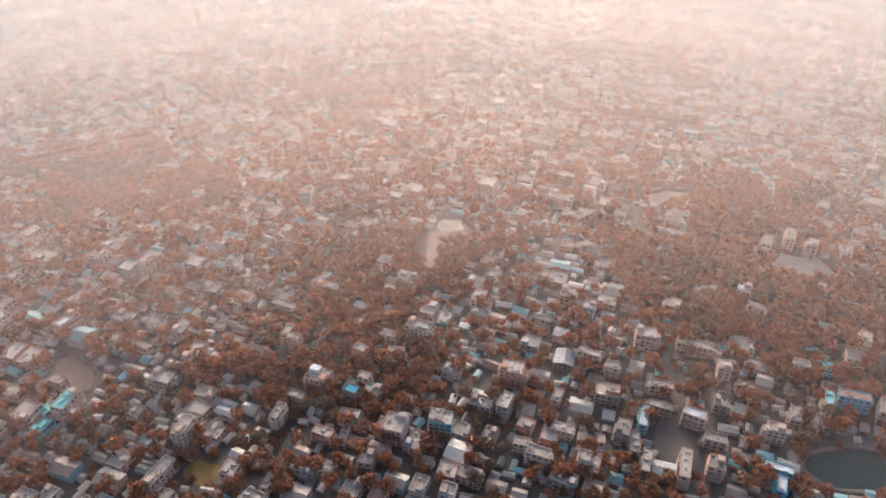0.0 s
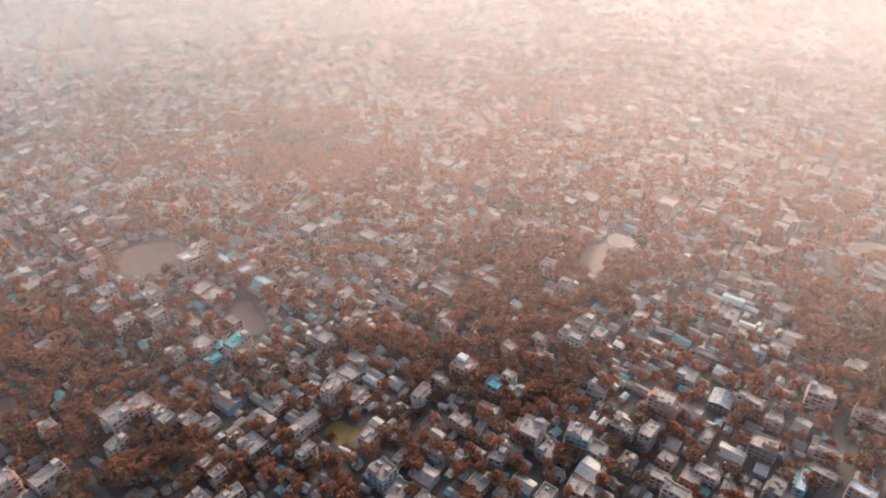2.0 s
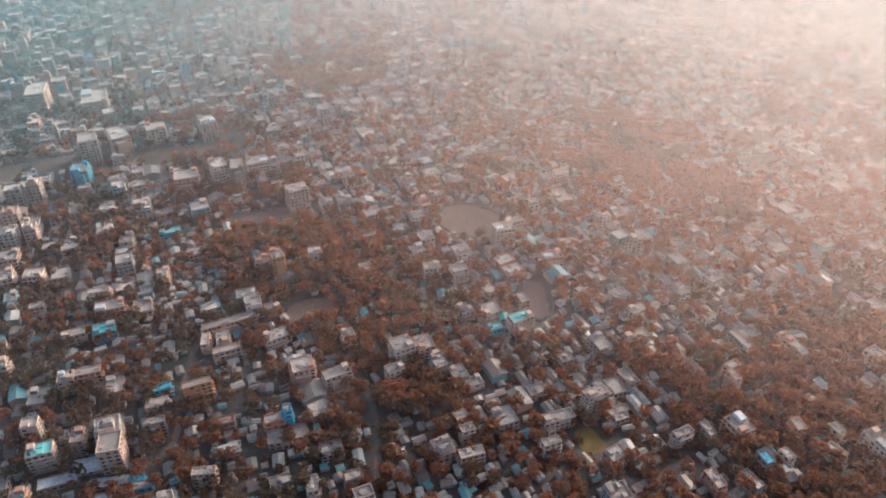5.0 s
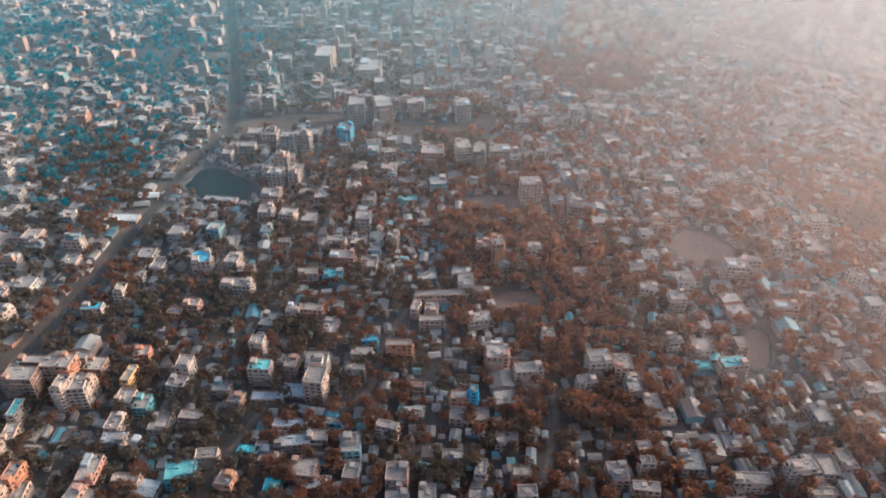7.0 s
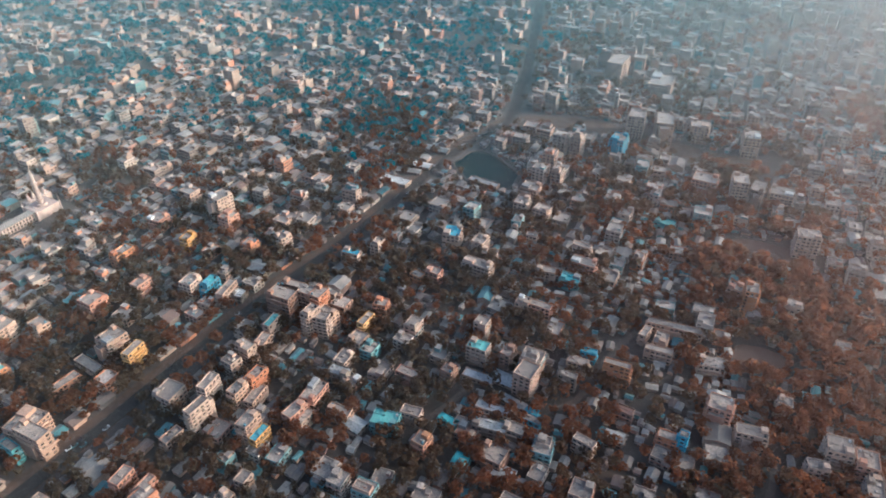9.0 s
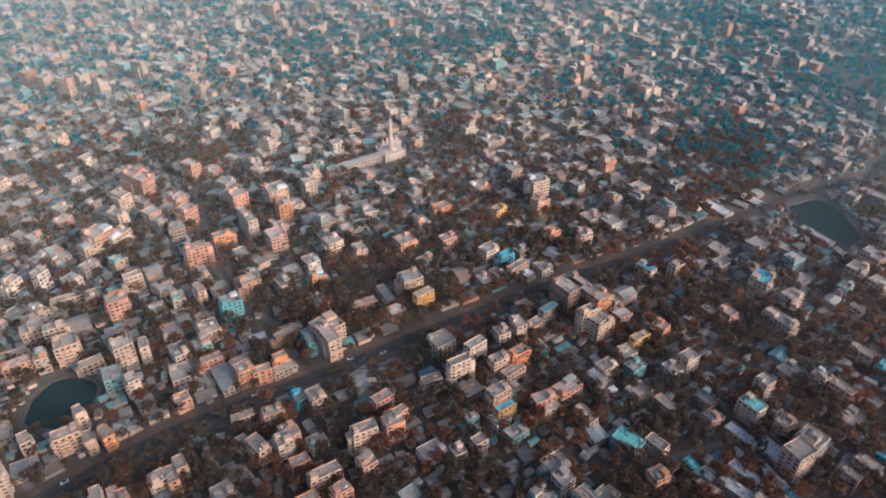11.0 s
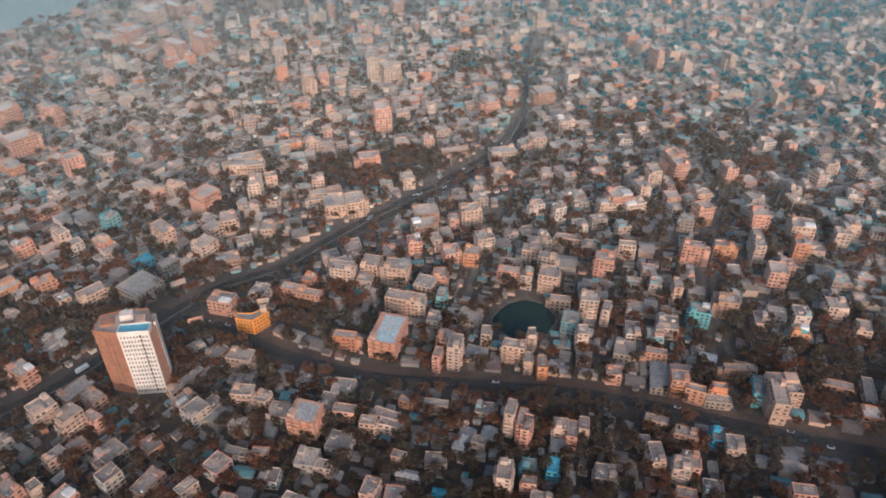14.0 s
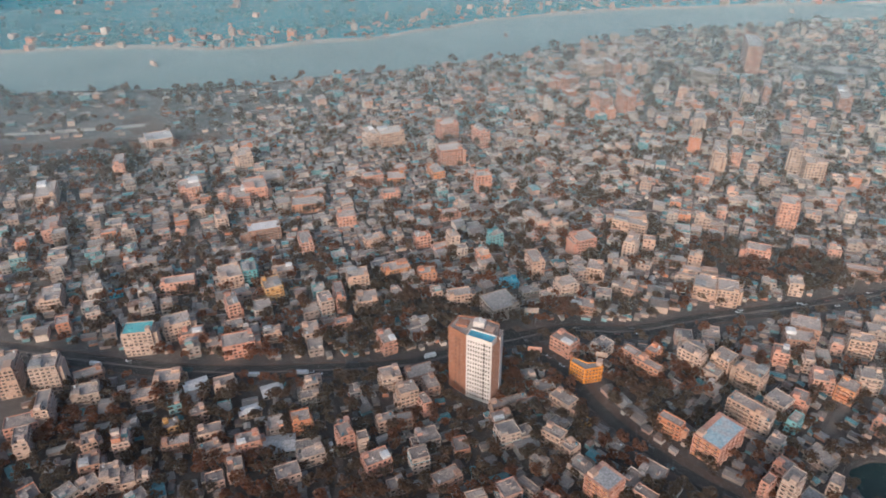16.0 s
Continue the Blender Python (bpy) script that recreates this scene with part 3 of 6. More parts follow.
def gable(w, d, h, rise, mat_wall, mat_roof):
    a, b, e = w / 2, d / 2, 0.45
    v = [(x, y, z) for z in (0, h) for x, y in ((-a, -b), (a, -b), (a, b), (-a, b))] + [(-a, 0, h + rise), (a, 0, h + rise)]
    wall = mesh_of("wall", v, [(0, 1, 5, 4), (1, 2, 6, 5, ), (2, 3, 7, 6), (3, 0, 4, 7), (5, 6, 9), (7, 4, 8)], [mat_wall])
    v, q = [], []
    n = max(3, int(w / 1.6))
    lift = 0.14
    for s in (-1, 1):
        base = len(v)
        for i in range(n + 1):
            x = -a - e + (w + 2 * e) * i / n
            bump = 0.05 * (i % 2)
            yo, zo = s * (b + e), h - e * rise / b
            v += [(x, yo, zo + bump), (x, 0, h + rise + lift + bump), (x, yo, zo + bump - 0.1)]
        for i in range(n):
            p = base + 3 * i
            f = [(p, p + 3, p + 4, p + 1), (p + 2, p + 5, p + 3, p)]
            q += f if s < 0 else [tuple(reversed(t)) for t in f]
    roof = mesh_of("roof", v, q, [mat_roof])
    return wall, roof


def plot(x, y, w, d, floors, rot, look_code):
    """One building: walls, roof, ledges, windows and what stands on its roof."""
    global plots
    plots += 1
    code, cover = look_code[0], look_code[1:]
    h = 2.9 * floors
    root = new("house" if floors < 4 else "apartment_block")
    turn = rot + rng.gauss(0, 5)
    root.matrix_basis = pose(x, y, 0, 0, 0, turn)
    big = w * d > 420
    kind = "low" if floors < 3 else "tall"
    words = f"{WALL_WORDS[code]} {'single-storey' if floors == 1 else str(floors) + '-storey'} {'house' if floors < 4 else 'apartment block'} with {ROOF_WORDS[cover]}"
    tagged(root, words, "house" if floors < 4 else "apartment block", "town houses")
    mw, mr = WALL[code], ROOF[cover]
    if cover in ("w", "g", "r", "b", "t") and floors <= 2 and rng.random() < (0.9 if cover in "wgr" else 0.4):
        if d > w:
            wall, roof = gable(d, w, h, 0.12 * w, mw, mr)
            m = pose(0, 0, 0, 0, 0, 90)
        else:
            wall, roof = gable(w, d, h, 0.12 * d, mw, mr)
            m = pose(0, 0, 0)
        child("wall", wall, root, m)
        child("roof", roof, root, m)
    else:
        wall, deck = shell(w, d, h, rng.uniform(0.6, 1.1), mw, mr)
        child("wall", wall, root)
        child("roof", deck, root)
        if floors >= 2 and min(w, d) > 7:
            sx, sy = rng.choice((-1, 1)), rng.choice((-1, 1))
            sw, sd = rng.uniform(2.8, 4.2), rng.uniform(2.8, 4.6)
            cx, cy = sx * (w / 2 - sw / 2 - 0.8), sy * (d / 2 - sd / 2 - 0.8)
            child("stair_room", box_mesh("stair_room", cx - sw / 2, cx + sw / 2, cy - sd / 2, cy + sd / 2, h + 0.02, h + rng.uniform(2.4, 3.0), mw, 0.15), root)
            if rng.random() < 0.6:
                child("water_tank", tank_mesh, root, pose(-sx * (w / 2 - 2.0), sy * (d / 2 - 2.0), h + 0.02))
            if rng.random() < 0.5 and min(w, d) > 9:
                aw, ad = w * rng.uniform(0.3, 0.5), d * rng.uniform(0.3, 0.5)
                ax, ay = -sx * (w / 2 - aw / 2 - 0.6), -sy * (d / 2 - ad / 2 - 0.6)
                child("roof_shed", box_mesh("roof_shed", ax - aw / 2, ax + aw / 2, ay - ad / 2, ay + ad / 2, h + 0.02, h + 2.5, rng.choice((mw, ROOF["g"], ROOF["w"])), 0.2), root)
    if floors >= 2:
        ledge = None
        e = 0.55 if code not in "G" else 0.35
        v = []
        for s, z in ((0, -0.12), (e, -0.12), (e, 0.12), (0, 0.12)):
            v += [(sx * (w / 2 + s), sy * (d / 2 + s), z) for sx, sy in ((-1, -1), (1, -1), (1, 1), (-1, 1))]
        q = [(4 * r + k, 4 * r + (k + 1) % 4, 4 * r + 4 + (k + 1) % 4, 4 * r + 4 + k) for r in range(3) for k in range(4)]
        for side in rng.sample(range(4), 2):
            # a balcony with a solid parapet on part of two sides
            run, dist = (w, d / 2) if side % 2 == 0 else (d, w / 2)
            half, mid = run * rng.uniform(0.2, 0.36), run * rng.uniform(-0.12, 0.12)
            k = len(v)
            for u, o in ((mid - half, 0.0), (mid + half, 0.0), (mid + half, 1.35), (mid - half, 1.35)):
                p = (u, -dist - o) if side == 0 else (dist + o, u) if side == 1 else (-u, dist + o) if side == 2 else (-dist - o, -u)
                v += [(*p, -0.16), (*p, 0.95)]
            q += [(k + 2 * a, k + 2 * ((a + 1) % 4), k + 2 * ((a + 1) % 4) + 1, k + 2 * a + 1) for a in (1, 2, 3)] + [(k, k + 2, k + 4, k + 6), (k + 1, k + 7, k + 5, k + 3)]
        ledge = mesh_of("floor_ledge", v, q, [mw])
        for f in range(1, floors):
            child("floor_ledge", ledge, root, pose(0, 0, 2.9 * f - 0.1))
    if floors >= 3 and rng.random() < 0.6:
        s = rng.choice((-1, 1))
        ax, aw, ad, ah = s * w * 0.5, w * rng.uniform(0.3, 0.5), d * rng.uniform(0.45, 0.8), 2.9 * (floors - rng.choice((1, 1, 2)))
        ay = rng.uniform(-0.08, 0.08) * d
        wall, deck = shell(aw, ad, ah, 0.8, mw, ROOF[""])
        child("annex", wall, root, pose(ax, ay, 0))
        child("annex_roof", deck, root, pose(ax, ay, 0))
    v, q = window_quads(w, d, floors)
    if v:
        ob = child("glazing", mesh_of("glazing", v, q, [M_GLASS]), root)
        ob["kind"] = "stuff"
    take_rect(x, y, w, d, turn, 0.4)
    return root


# blocks round the tower
plot(234, -438, 17.0, 13.4, 6, 40, "C")
plot(239, -414, 7.1, 23.8, 5, 40, "P")
plot(215, -428, 22.8, 9.5, 2, 40, "R")
plot(221, -386, 13.5, 7.6, 3, 40, "P")
plot(240, -369, 11.8, 15.5, 3, 40, "C")
plot(181, -375, 10.5, 15.8, 4, 40, "P")
plot(144, -323, 12.2, 11.0, 6, 40, "C")
plot(132, -323, 5.8, 10.9, 4, 40, "P")
plot(134, -340, 8.8, 14.1, 4, 40, "R")
plot(214, -323, 10.9, 5.0, 2, 40, "W")
plot(206, -305, 12.9, 7.2, 3, 40, "G")
plot(200, -282, 11.7, 10.6, 4, 40, "O")
plot(171, -286, 7.7, 7.1, 4, 40, "P")
plot(156, -280, 6.2, 7.3, 4, 40, "W")
plot(150, -301, 11.6, 7.1, 3, 40, "C")
plot(139, -306, 9.7, 6.9, 3, 40, "R")
plot(141, -267, 16.0, 10.7, 4, 40, "P")
plot(178, -267, 13.9, 7.1, 2, 40, "Gw")
plot(98, -270, 16.8, 9.4, 3, 40, "R")
plot(78, -262, 11.0, 6.6, 3, 40, "W")
plot(79, -251, 5.9, 5.5, 3, 40, "W")
plot(81, -327, 13.2, 9.5, 3, 40, "R")
plot(81, -345, 25.4, 7.7, 2, 40, "C")
plot(69, -349, 14.1, 5.2, 2, 40, "P")
plot(190, -647, 14.7, 13.9, 7, 40, "P")
plot(306, -626, 20.5, 11.4, 4, 40, "P")
plot(205, -578, 20.3, 9.0, 3, 40, "P")
plot(293, -537, 16.5, 15.6, 4, 40, "P")
plot(252, -509, 18.0, 9.3, 3, 40, "C")
plot(210, -523, 13.6, 9.2, 4, 40, "P")
plot(181, -524, 8.4, 13.0, 6, 40, "W")
plot(185, -468, 14.9, 10.2, 4, 40, "O")
plot(149, -446, 18.6, 11.0, 4, 40, "C")
plot(147, -542, 11.7, 10.4, 5, 40, "T")
plot(71, -557, 18.2, 17.2, 6, 40, "P")
plot(103, -510, 10.6, 20.8, 6, 40, "C")
plot(71, -481, 14.7, 12.3, 6, 40, "W")
plot(83, -472, 11.4, 7.8, 3, 40, "W")
plot(118, -484, 14.1, 9.0, 2, 40, "Bb")
plot(116, -446, 23.5, 23.2, 4, 40, "G")
plot(98, -473, 15.4, 9.9, 3, 40, "G")
plot(274, -601, 17.9, 11.0, 3, 40, "P")
plot(406, -252, 12.4, 22.2, 8, 40, "C")
plot(382, -261, 17.1, 15.6, 8, 40, "W")
plot(364, -276, 18.5, 9.8, 2, 40, "R")
plot(347, -257, 17.1, 12.9, 4, 40, "G")
plot(359, -235, 8.1, 20.9, 6, 40, "W")
plot(364, -221, 19.9, 11.6, 4, 40, "P")
plot(351, -209, 8.3, 15.8, 5, 40, "W")
plot(313, -223, 9.0, 10.7, 4, 40, "C")
plot(300, -209, 11.9, 11.6, 4, 40, "R")
plot(282, -206, 11.4, 13.1, 4, 40, "W")
plot(273, -209, 8.2, 13.4, 3, 40, "W")
plot(265, -214, 7.2, 10.6, 3, 40, "W")
plot(288, -195, 10.3, 10.8, 4, -27, "W")
plot(307, -289, 17.8, 13.0, 3, 40, "C")
plot(286, -291, 15.7, 10.3, 2, 40, "Ww")
plot(267, -297, 14.0, 10.4, 3, 40, "W")
plot(313, -272, 17.8, 10.0, 2, 40, "C")
plot(267, -268, 9.8, 8.9, 3, 40, "C")
plot(276, -252, 9.6, 8.6, 3, 40, "Y")
plot(250, -256, 14.5, 8.7, 3, 40, "W")
plot(241, -244, 12.7, 8.4, 3, 40, "C")
plot(264, -241, 16.4, 8.2, 3, 40, "R")
plot(221, -255, 14.6, 10.1, 4, 40, "P")
plot(227, -246, 10.6, 8.5, 3, 40, "C")
plot(204, -262, 19.1, 14.4, 2, 40, "Gg")
plot(187, -268, 16.5, 7.7, 2, 40, "G")
plot(181, -260, 16.0, 8.4, 3, 40, "W")
plot(236, -306, 14.0, 11.2, 1, 40, "Ww")
plot(238, -282, 13.9, 7.1, 2, 40, "Ww")
plot(211, -316, 9.1, 7.1, 3, 40, "W")
plot(350, -315, 20.4, 13.7, 7, 40, "Wt")
plot(337, -339, 19.4, 14.3, 5, 40, "W")
plot(322, -337, 15.7, 9.8, 3, 40, "P")
plot(282, -337, 22.8, 15.2, 4, 40, "P")
plot(266, -357, 13.1, 9.8, 3, 40, "C")
plot(163, -339, 13.8, 12.5, 4, 40, "W")
plot(167, -278, 8.9, 11.8, 5, 40, "P")
plot(373, -388, 26.6, 11.0, 4, 40, "P")
plot(337, -409, 17.9, 21.4, 5, 40, "W")
plot(327, -422, 11.8, 18.9, 5, 40, "T")
plot(295, -406, 14.3, 17.0, 5, 40, "Y")
plot(303, -435, 17.9, 10.6, 3, 40, "C")
plot(312, -375, 9.1, 18.2, 5, 40, "P")
plot(216, -417, 15.9, 15.4, 4, 40, "C")
plot(212, -466, 22.2, 13.3, 4, 40, "O")
plot(441, -365, 12.0, 15.6, 4, 40, "G")
plot(456, -338, 15.3, 21.9, 4, 40, "W")
plot(419, -366, 10.2, 7.8, 1, 40, "Bb")
plot(492, -380, 17.7, 14.6, 3, 40, "C")
plot(594, -643, 30.4, 27.5, 4, 40, "Ww")
plot(462, -623, 16.2, 21.4, 6, 40, "W")
plot(579, -561, 9.9, 28.8, 6, 40, "P")
plot(409, -561, 22.0, 27.9, 5, 40, "P")
plot(415, -544, 19.5, 27.2, 4, 40, "P")
plot(472, -539, 20.3, 23.2, 5, 40, "P")
plot(344, -554, 31.6, 18.8, 3, 40, "O")
plot(350, -572, 27.0, 15.1, 3, 40, "R")
plot(410, -595, 23.7, 23.6, 3, 40, "G")
plot(355, -490, 29.5, 16.4, 4, 40, "Rw")
plot(308, -484, 10.5, 21.7, 4, 40, "P")
plot(353, -724, 13.0, 24.2, 6, 40, "W")
plot(332, -735, 28.2, 22.3, 6, 40, "C")
plot(275, -776, 22.1, 20.4, 7, 40, "P")
plot(246, -703, 25.4, 19.6, 7, 40, "P")
plot(250, -668, 12.8, 25.2, 3, 40, "O")
plot(284, -638, 18.3, 17.8, 3, 40, "O")
plot(229, -766, 9.7, 28.3, 7, 40, "P")
plot(442, -483, 12.1, 15.6, 3, 40, "O")
plot(402, -492, 10.3, 20.3, 5, 40, "W")
plot(542, -426, 14.2, 28.3, 5, 40, "P")
plot(603, -481, 18.2, 36.9, 5, 40, "C")
plot(112, -924, 15.3, 31.0, 8, 40, "P")
plot(81, -933, 12.1, 31.8, 9, 40, "P")
plot(178, -1016, 29.0, 29.6, 5, 40, "P")
plot(120, -1088, 13.2, 29.3, 7, 40, "P")
plot(153, -1087, 26.5, 33.9, 6, 40, "W")
# market sheds whose ends face the main road
for x, y, w, d, cover in ((-588, -41, 24, 7, "g"), (-631, -15, 24, 9, "g")):
    plot(x, y, w, d, 1, 66, "G" + cover)
# blocks along the main road
plot(56, -246, 7.4, 6.3, 4, -27, "P")
plot(47, -357, 16.0, 10.7, 3, -27, "C")
plot(46, -322, 13.2, 9.0, 4, -27, "C")
plot(35, -317, 8.5, 9.4, 3, -27, "C")
plot(30, -344, 5.3, 5.0, 2, -27, "Y")
plot(-12, -295, 13.4, 6.8, 3, -27, "P")
plot(-24, -280, 9.5, 6.8, 4, -27, "C")
plot(5, -258, 11.2, 6.2, 3, -27, "W")
plot(38, -275, 9.7, 5.5, 3, -27, "P")
plot(52, -281, 13.5, 5.7, 2, -27, "G")
plot(50, -300, 9.6, 7.3, 3, -27, "G")
plot(58, -415, 17.3, 12.2, 4, -27, "P")
plot(-29, -424, 15.7, 10.6, 6, -27, "W")
plot(8, -415, 19.0, 7.3, 4, -27, "O")
plot(-4, -424, 7.8, 10.4, 4, -27, "O")
plot(-21, -356, 15.4, 6.8, 4, -27, "O")
plot(9, -329, 8.7, 7.7, 2, -27, "G")
plot(-68, -416, 17.5, 12.7, 6, -27, "C")
plot(-51, -429, 13.2, 13.4, 5, -27, "C")
plot(-129, -427, 11.8, 12.9, 4, -27, "O")
plot(-98, -406, 9.2, 11.1, 4, -27, "P")
plot(-65, -383, 22.0, 9.8, 5, -27, "C")
plot(-77, -379, 7.9, 12.9, 4, -27, "W")
plot(-94, -383, 6.1, 11.3, 4, -27, "T")
plot(-109, -361, 16.0, 13.1, 2, -27, "G")
plot(-85, -337, 10.0, 9.1, 5, -27, "P")
plot(-76, -322, 5.0, 9.2, 5, -27, "P")
plot(-88, -323, 7.9, 13.8, 7, -27, "W")
plot(-113, -337, 6.0, 9.6, 4, -27, "W")
plot(-126, -317, 14.7, 8.0, 5, -27, "C")
plot(-141, -325, 5.0, 7.8, 5, -27, "W")
plot(-132, -306, 5.0, 9.4, 4, -27, "C")
plot(-139, -300, 5.8, 10.8, 4, -27, "O")
plot(-103, -326, 14.6, 13.9, 1, -27, "Gg")
plot(-180, -399, 13.3, 7.2, 6, -27, "W")
plot(-174, -380, 13.9, 13.3, 6, -27, "C")
plot(-149, -397, 16.8, 7.4, 4, -27, "P")
plot(-155, -410, 16.4, 6.0, 3, -27, "C")
plot(-210, -429, 22.0, 6.5, 3, -27, "C")
plot(-180, -428, 9.5, 9.5, 4, -27, "W")
plot(-219, -413, 7.2, 10.2, 4, -27, "W")
plot(-221, -387, 13.8, 10.0, 6, -27, "P")
plot(-247, -402, 12.9, 6.5, 5, -27, "W")
plot(-191, -347, 12.2, 11.2, 6, -27, "W")
plot(-175, -359, 14.3, 6.7, 3, -27, "C")
plot(-200, -337, 5.0, 11.0, 5, -27, "W")
plot(-173, -316, 6.6, 9.2, 6, -27, "W")
plot(-294, -385, 16.3, 8.5, 6, -27, "P")
plot(-322, -386, 15.0, 7.7, 4, -27, "O")
plot(-288, -330, 15.4, 7.0, 4, -27, "P")
plot(-261, -319, 13.5, 10.5, 5, -27, "T")
plot(-258, -345, 5.6, 11.8, 6, -27, "C")
plot(-370, -413, 13.6, 13.7, 6, -27, "P")
plot(-349, -386, 6.5, 14.9, 6, -27, "W")
plot(-181, -284, 9.5, 8.2, 3, -27, "P")
plot(-216, -265, 10.7, 9.6, 5, -27, "O")
plot(-222, -256, 11.9, 5.8, 4, -27, "O")
plot(-214, -291, 13.0, 5.7, 4, -27, "O")
plot(-250, -286, 10.5, 6.5, 1, -27, "Ww")
plot(-258, -268, 15.0, 5.0, 3, -27, "R")
plot(-234, -249, 15.5, 6.3, 2, -27, "G")
plot(-259, -247, 5.0, 12.1, 4, -27, "T")
plot(-265, -236, 8.8, 20.4, 6, -27, "C")
plot(-237, -254, 8.7, 5.1, 4, -27, "O")
plot(-209, -276, 10.3, 23.1, 2, -27, "Gg")
plot(-105, -262, 5.4, 11.9, 7, -27, "W")
plot(-110, -256, 5.0, 12.8, 6, -27, "P")
plot(-132, -250, 8.4, 8.7, 4, -27, "W")
plot(-145, -247, 5.9, 9.6, 4, -27, "C")
plot(-89, -224, 7.8, 13.1, 6, -27, "W")
plot(-118, -226, 6.0, 10.2, 3, -27, "Bb")
plot(-101, -218, 7.6, 5.1, 4, -27, "P")
plot(-126, -240, 6.8, 8.8, 2, -27, "Gg")
plot(-73, -256, 6.2, 10.9, 2, -27, "Gg")
plot(-84, -255, 8.1, 5.9, 2, -27, "G")
plot(-66, -286, 14.6, 5.0, 3, -27, "G")
plot(-35, -285, 15.8, 6.5, 3, -27, "W")
plot(-37, -254, 8.4, 5.0, 3, -27, "C")
plot(-40, -242, 13.3, 5.0, 2, -27, "Gg")
plot(-54, -228, 8.9, 5.0, 1, -27, "Bb")
plot(-176, -218, 7.6, 14.3, 4, -27, "C")
plot(-184, -206, 9.2, 9.1, 5, -27, "W")
plot(-199, -227, 12.5, 7.1, 4, -27, "R")
plot(-189, -242, 13.3, 5.3, 3, -27, "C")
plot(-222, -213, 9.9, 11.5, 4, -27, "C")
plot(-175, -230, 6.2, 6.6, 3, -27, "W")
plot(-1, -407, 20.6, 6.8, 4, -27, "O")
plot(-393, -390, 17.5, 15.0, 6, -27, "C")
plot(-342, -373, 7.8, 14.7, 7, -27, "W")
plot(-377, -369, 10.3, 13.2, 6, -27, "O")
plot(-285, -323, 13.9, 9.0, 5, -27, "R")
plot(-356, -301, 13.1, 11.7, 5, -27, "W")
plot(-317, -286, 11.1, 9.2, 4, -27, "Ot")
plot(-361, -279, 9.3, 11.9, 4, -27, "C")
plot(-384, -252, 13.3, 12.6, 5, -27, "P")
plot(-444, -254, 16.7, 8.9, 4, -27, "O")
plot(-407, -226, 13.1, 8.1, 4, -27, "P")
plot(-492, -242, 13.8, 12.2, 4, -27, "P")
plot(-508, -193, 15.5, 13.2, 8, -27, "W")
plot(-491, -183, 12.9, 11.0, 5, -27, "P")
plot(-465, -209, 11.9, 7.7, 4, -27, "Y")
plot(-346, -223, 15.4, 12.8, 5, -27, "C")
plot(-332, -203, 14.4, 5.9, 6, -27, "Y")
plot(-329, -233, 6.6, 21.8, 2, -27, "W")
plot(-274, -244, 18.6, 16.5, 5, -27, "C")
plot(-267, -254, 9.6, 7.7, 3, -27, "T")
plot(-266, -270, 14.9, 5.8, 2, -27, "C")
plot(-406, -189, 12.8, 10.2, 5, -27, "W")
plot(-408, -176, 13.2, 7.1, 4, -27, "Bt")
plot(-434, -145, 13.3, 15.3, 2, -27, "Gg")
plot(-457, -158, 10.6, 9.9, 4, -27, "O")
plot(-467, -134, 10.4, 9.7, 4, -27, "W")
plot(-401, -162, 18.7, 5.8, 4, -27, "C")
plot(-402, -155, 9.8, 11.1, 2, -27, "Gw")
plot(-313, -242, 19.0, 6.6, 2, -27, "O")
plot(-213, -171, 14.8, 7.5, 5, -27, "W")
plot(-218, -223, 7.4, 10.4, 3, -27, "B")
plot(-192, -209, 9.3, 11.7, 4, -27, "P")
plot(-180, -192, 10.5, 6.4, 3, -27, "O")
plot(-179, -174, 17.5, 7.1, 4, -27, "C")
plot(-161, -171, 12.2, 6.8, 4, -27, "O")
plot(-175, -160, 9.7, 7.3, 4, -27, "P")
plot(-240, -177, 12.3, 7.0, 4, -27, "P")
plot(-234, -163, 13.8, 5.0, 4, -27, "P")
plot(-270, -160, 12.6, 6.3, 3, -27, "C")
plot(-304, -147, 14.0, 6.5, 6, -27, "W")
plot(-282, -147, 14.4, 5.9, 7, -27, "W")
plot(-302, -129, 12.1, 7.4, 5, -27, "C")
plot(-313, -121, 13.5, 7.3, 5, -27, "O")
plot(-275, -116, 13.2, 8.0, 6, -27, "C")
plot(-270, -109, 12.9, 5.3, 4, -27, "Yb")
plot(-339, -133, 7.8, 11.3, 5, -27, "W")
plot(-350, -125, 12.9, 7.3, 3, -27, "C")
plot(-366, -122, 13.4, 5.4, 4, -27, "Wt")
plot(-386, -117, 14.7, 18.3, 7, -27, "R")
plot(-367, -95, 12.4, 7.3, 7, -27, "W")
plot(-365, -89, 7.6, 14.3, 6, -27, "W")
plot(-386, -92, 12.3, 8.9, 7, -27, "O")
plot(-386, -77, 11.6, 11.9, 4, -27, "R")
plot(-303, -83, 17.1, 10.0, 4, -27, "P")
plot(-288, -92, 14.3, 7.7, 4, -27, "P")
plot(-285, -86, 11.5, 5.5, 3, -27, "W")
plot(-335, -69, 12.6, 8.8, 3, -27, "W")
plot(-353, -62, 11.1, 10.5, 3, -27, "C")
plot(-302, -119, 15.6, 6.6, 3, -27, "C")
plot(-317, -62, 10.8, 9.4, 2, -27, "C")
plot(-242, -112, 8.1, 6.5, 3, -27, "W")
plot(-230, -119, 7.8, 8.0, 3, -27, "W")
plot(-111, -251, 5.0, 12.1, 6, -27, "P")
plot(-137, -245, 5.8, 12.2, 4, -27, "P")
plot(-105, -230, 8.0, 8.1, 3, -27, "T")
plot(-78, -261, 9.2, 13.4, 1, -27, "Gg")
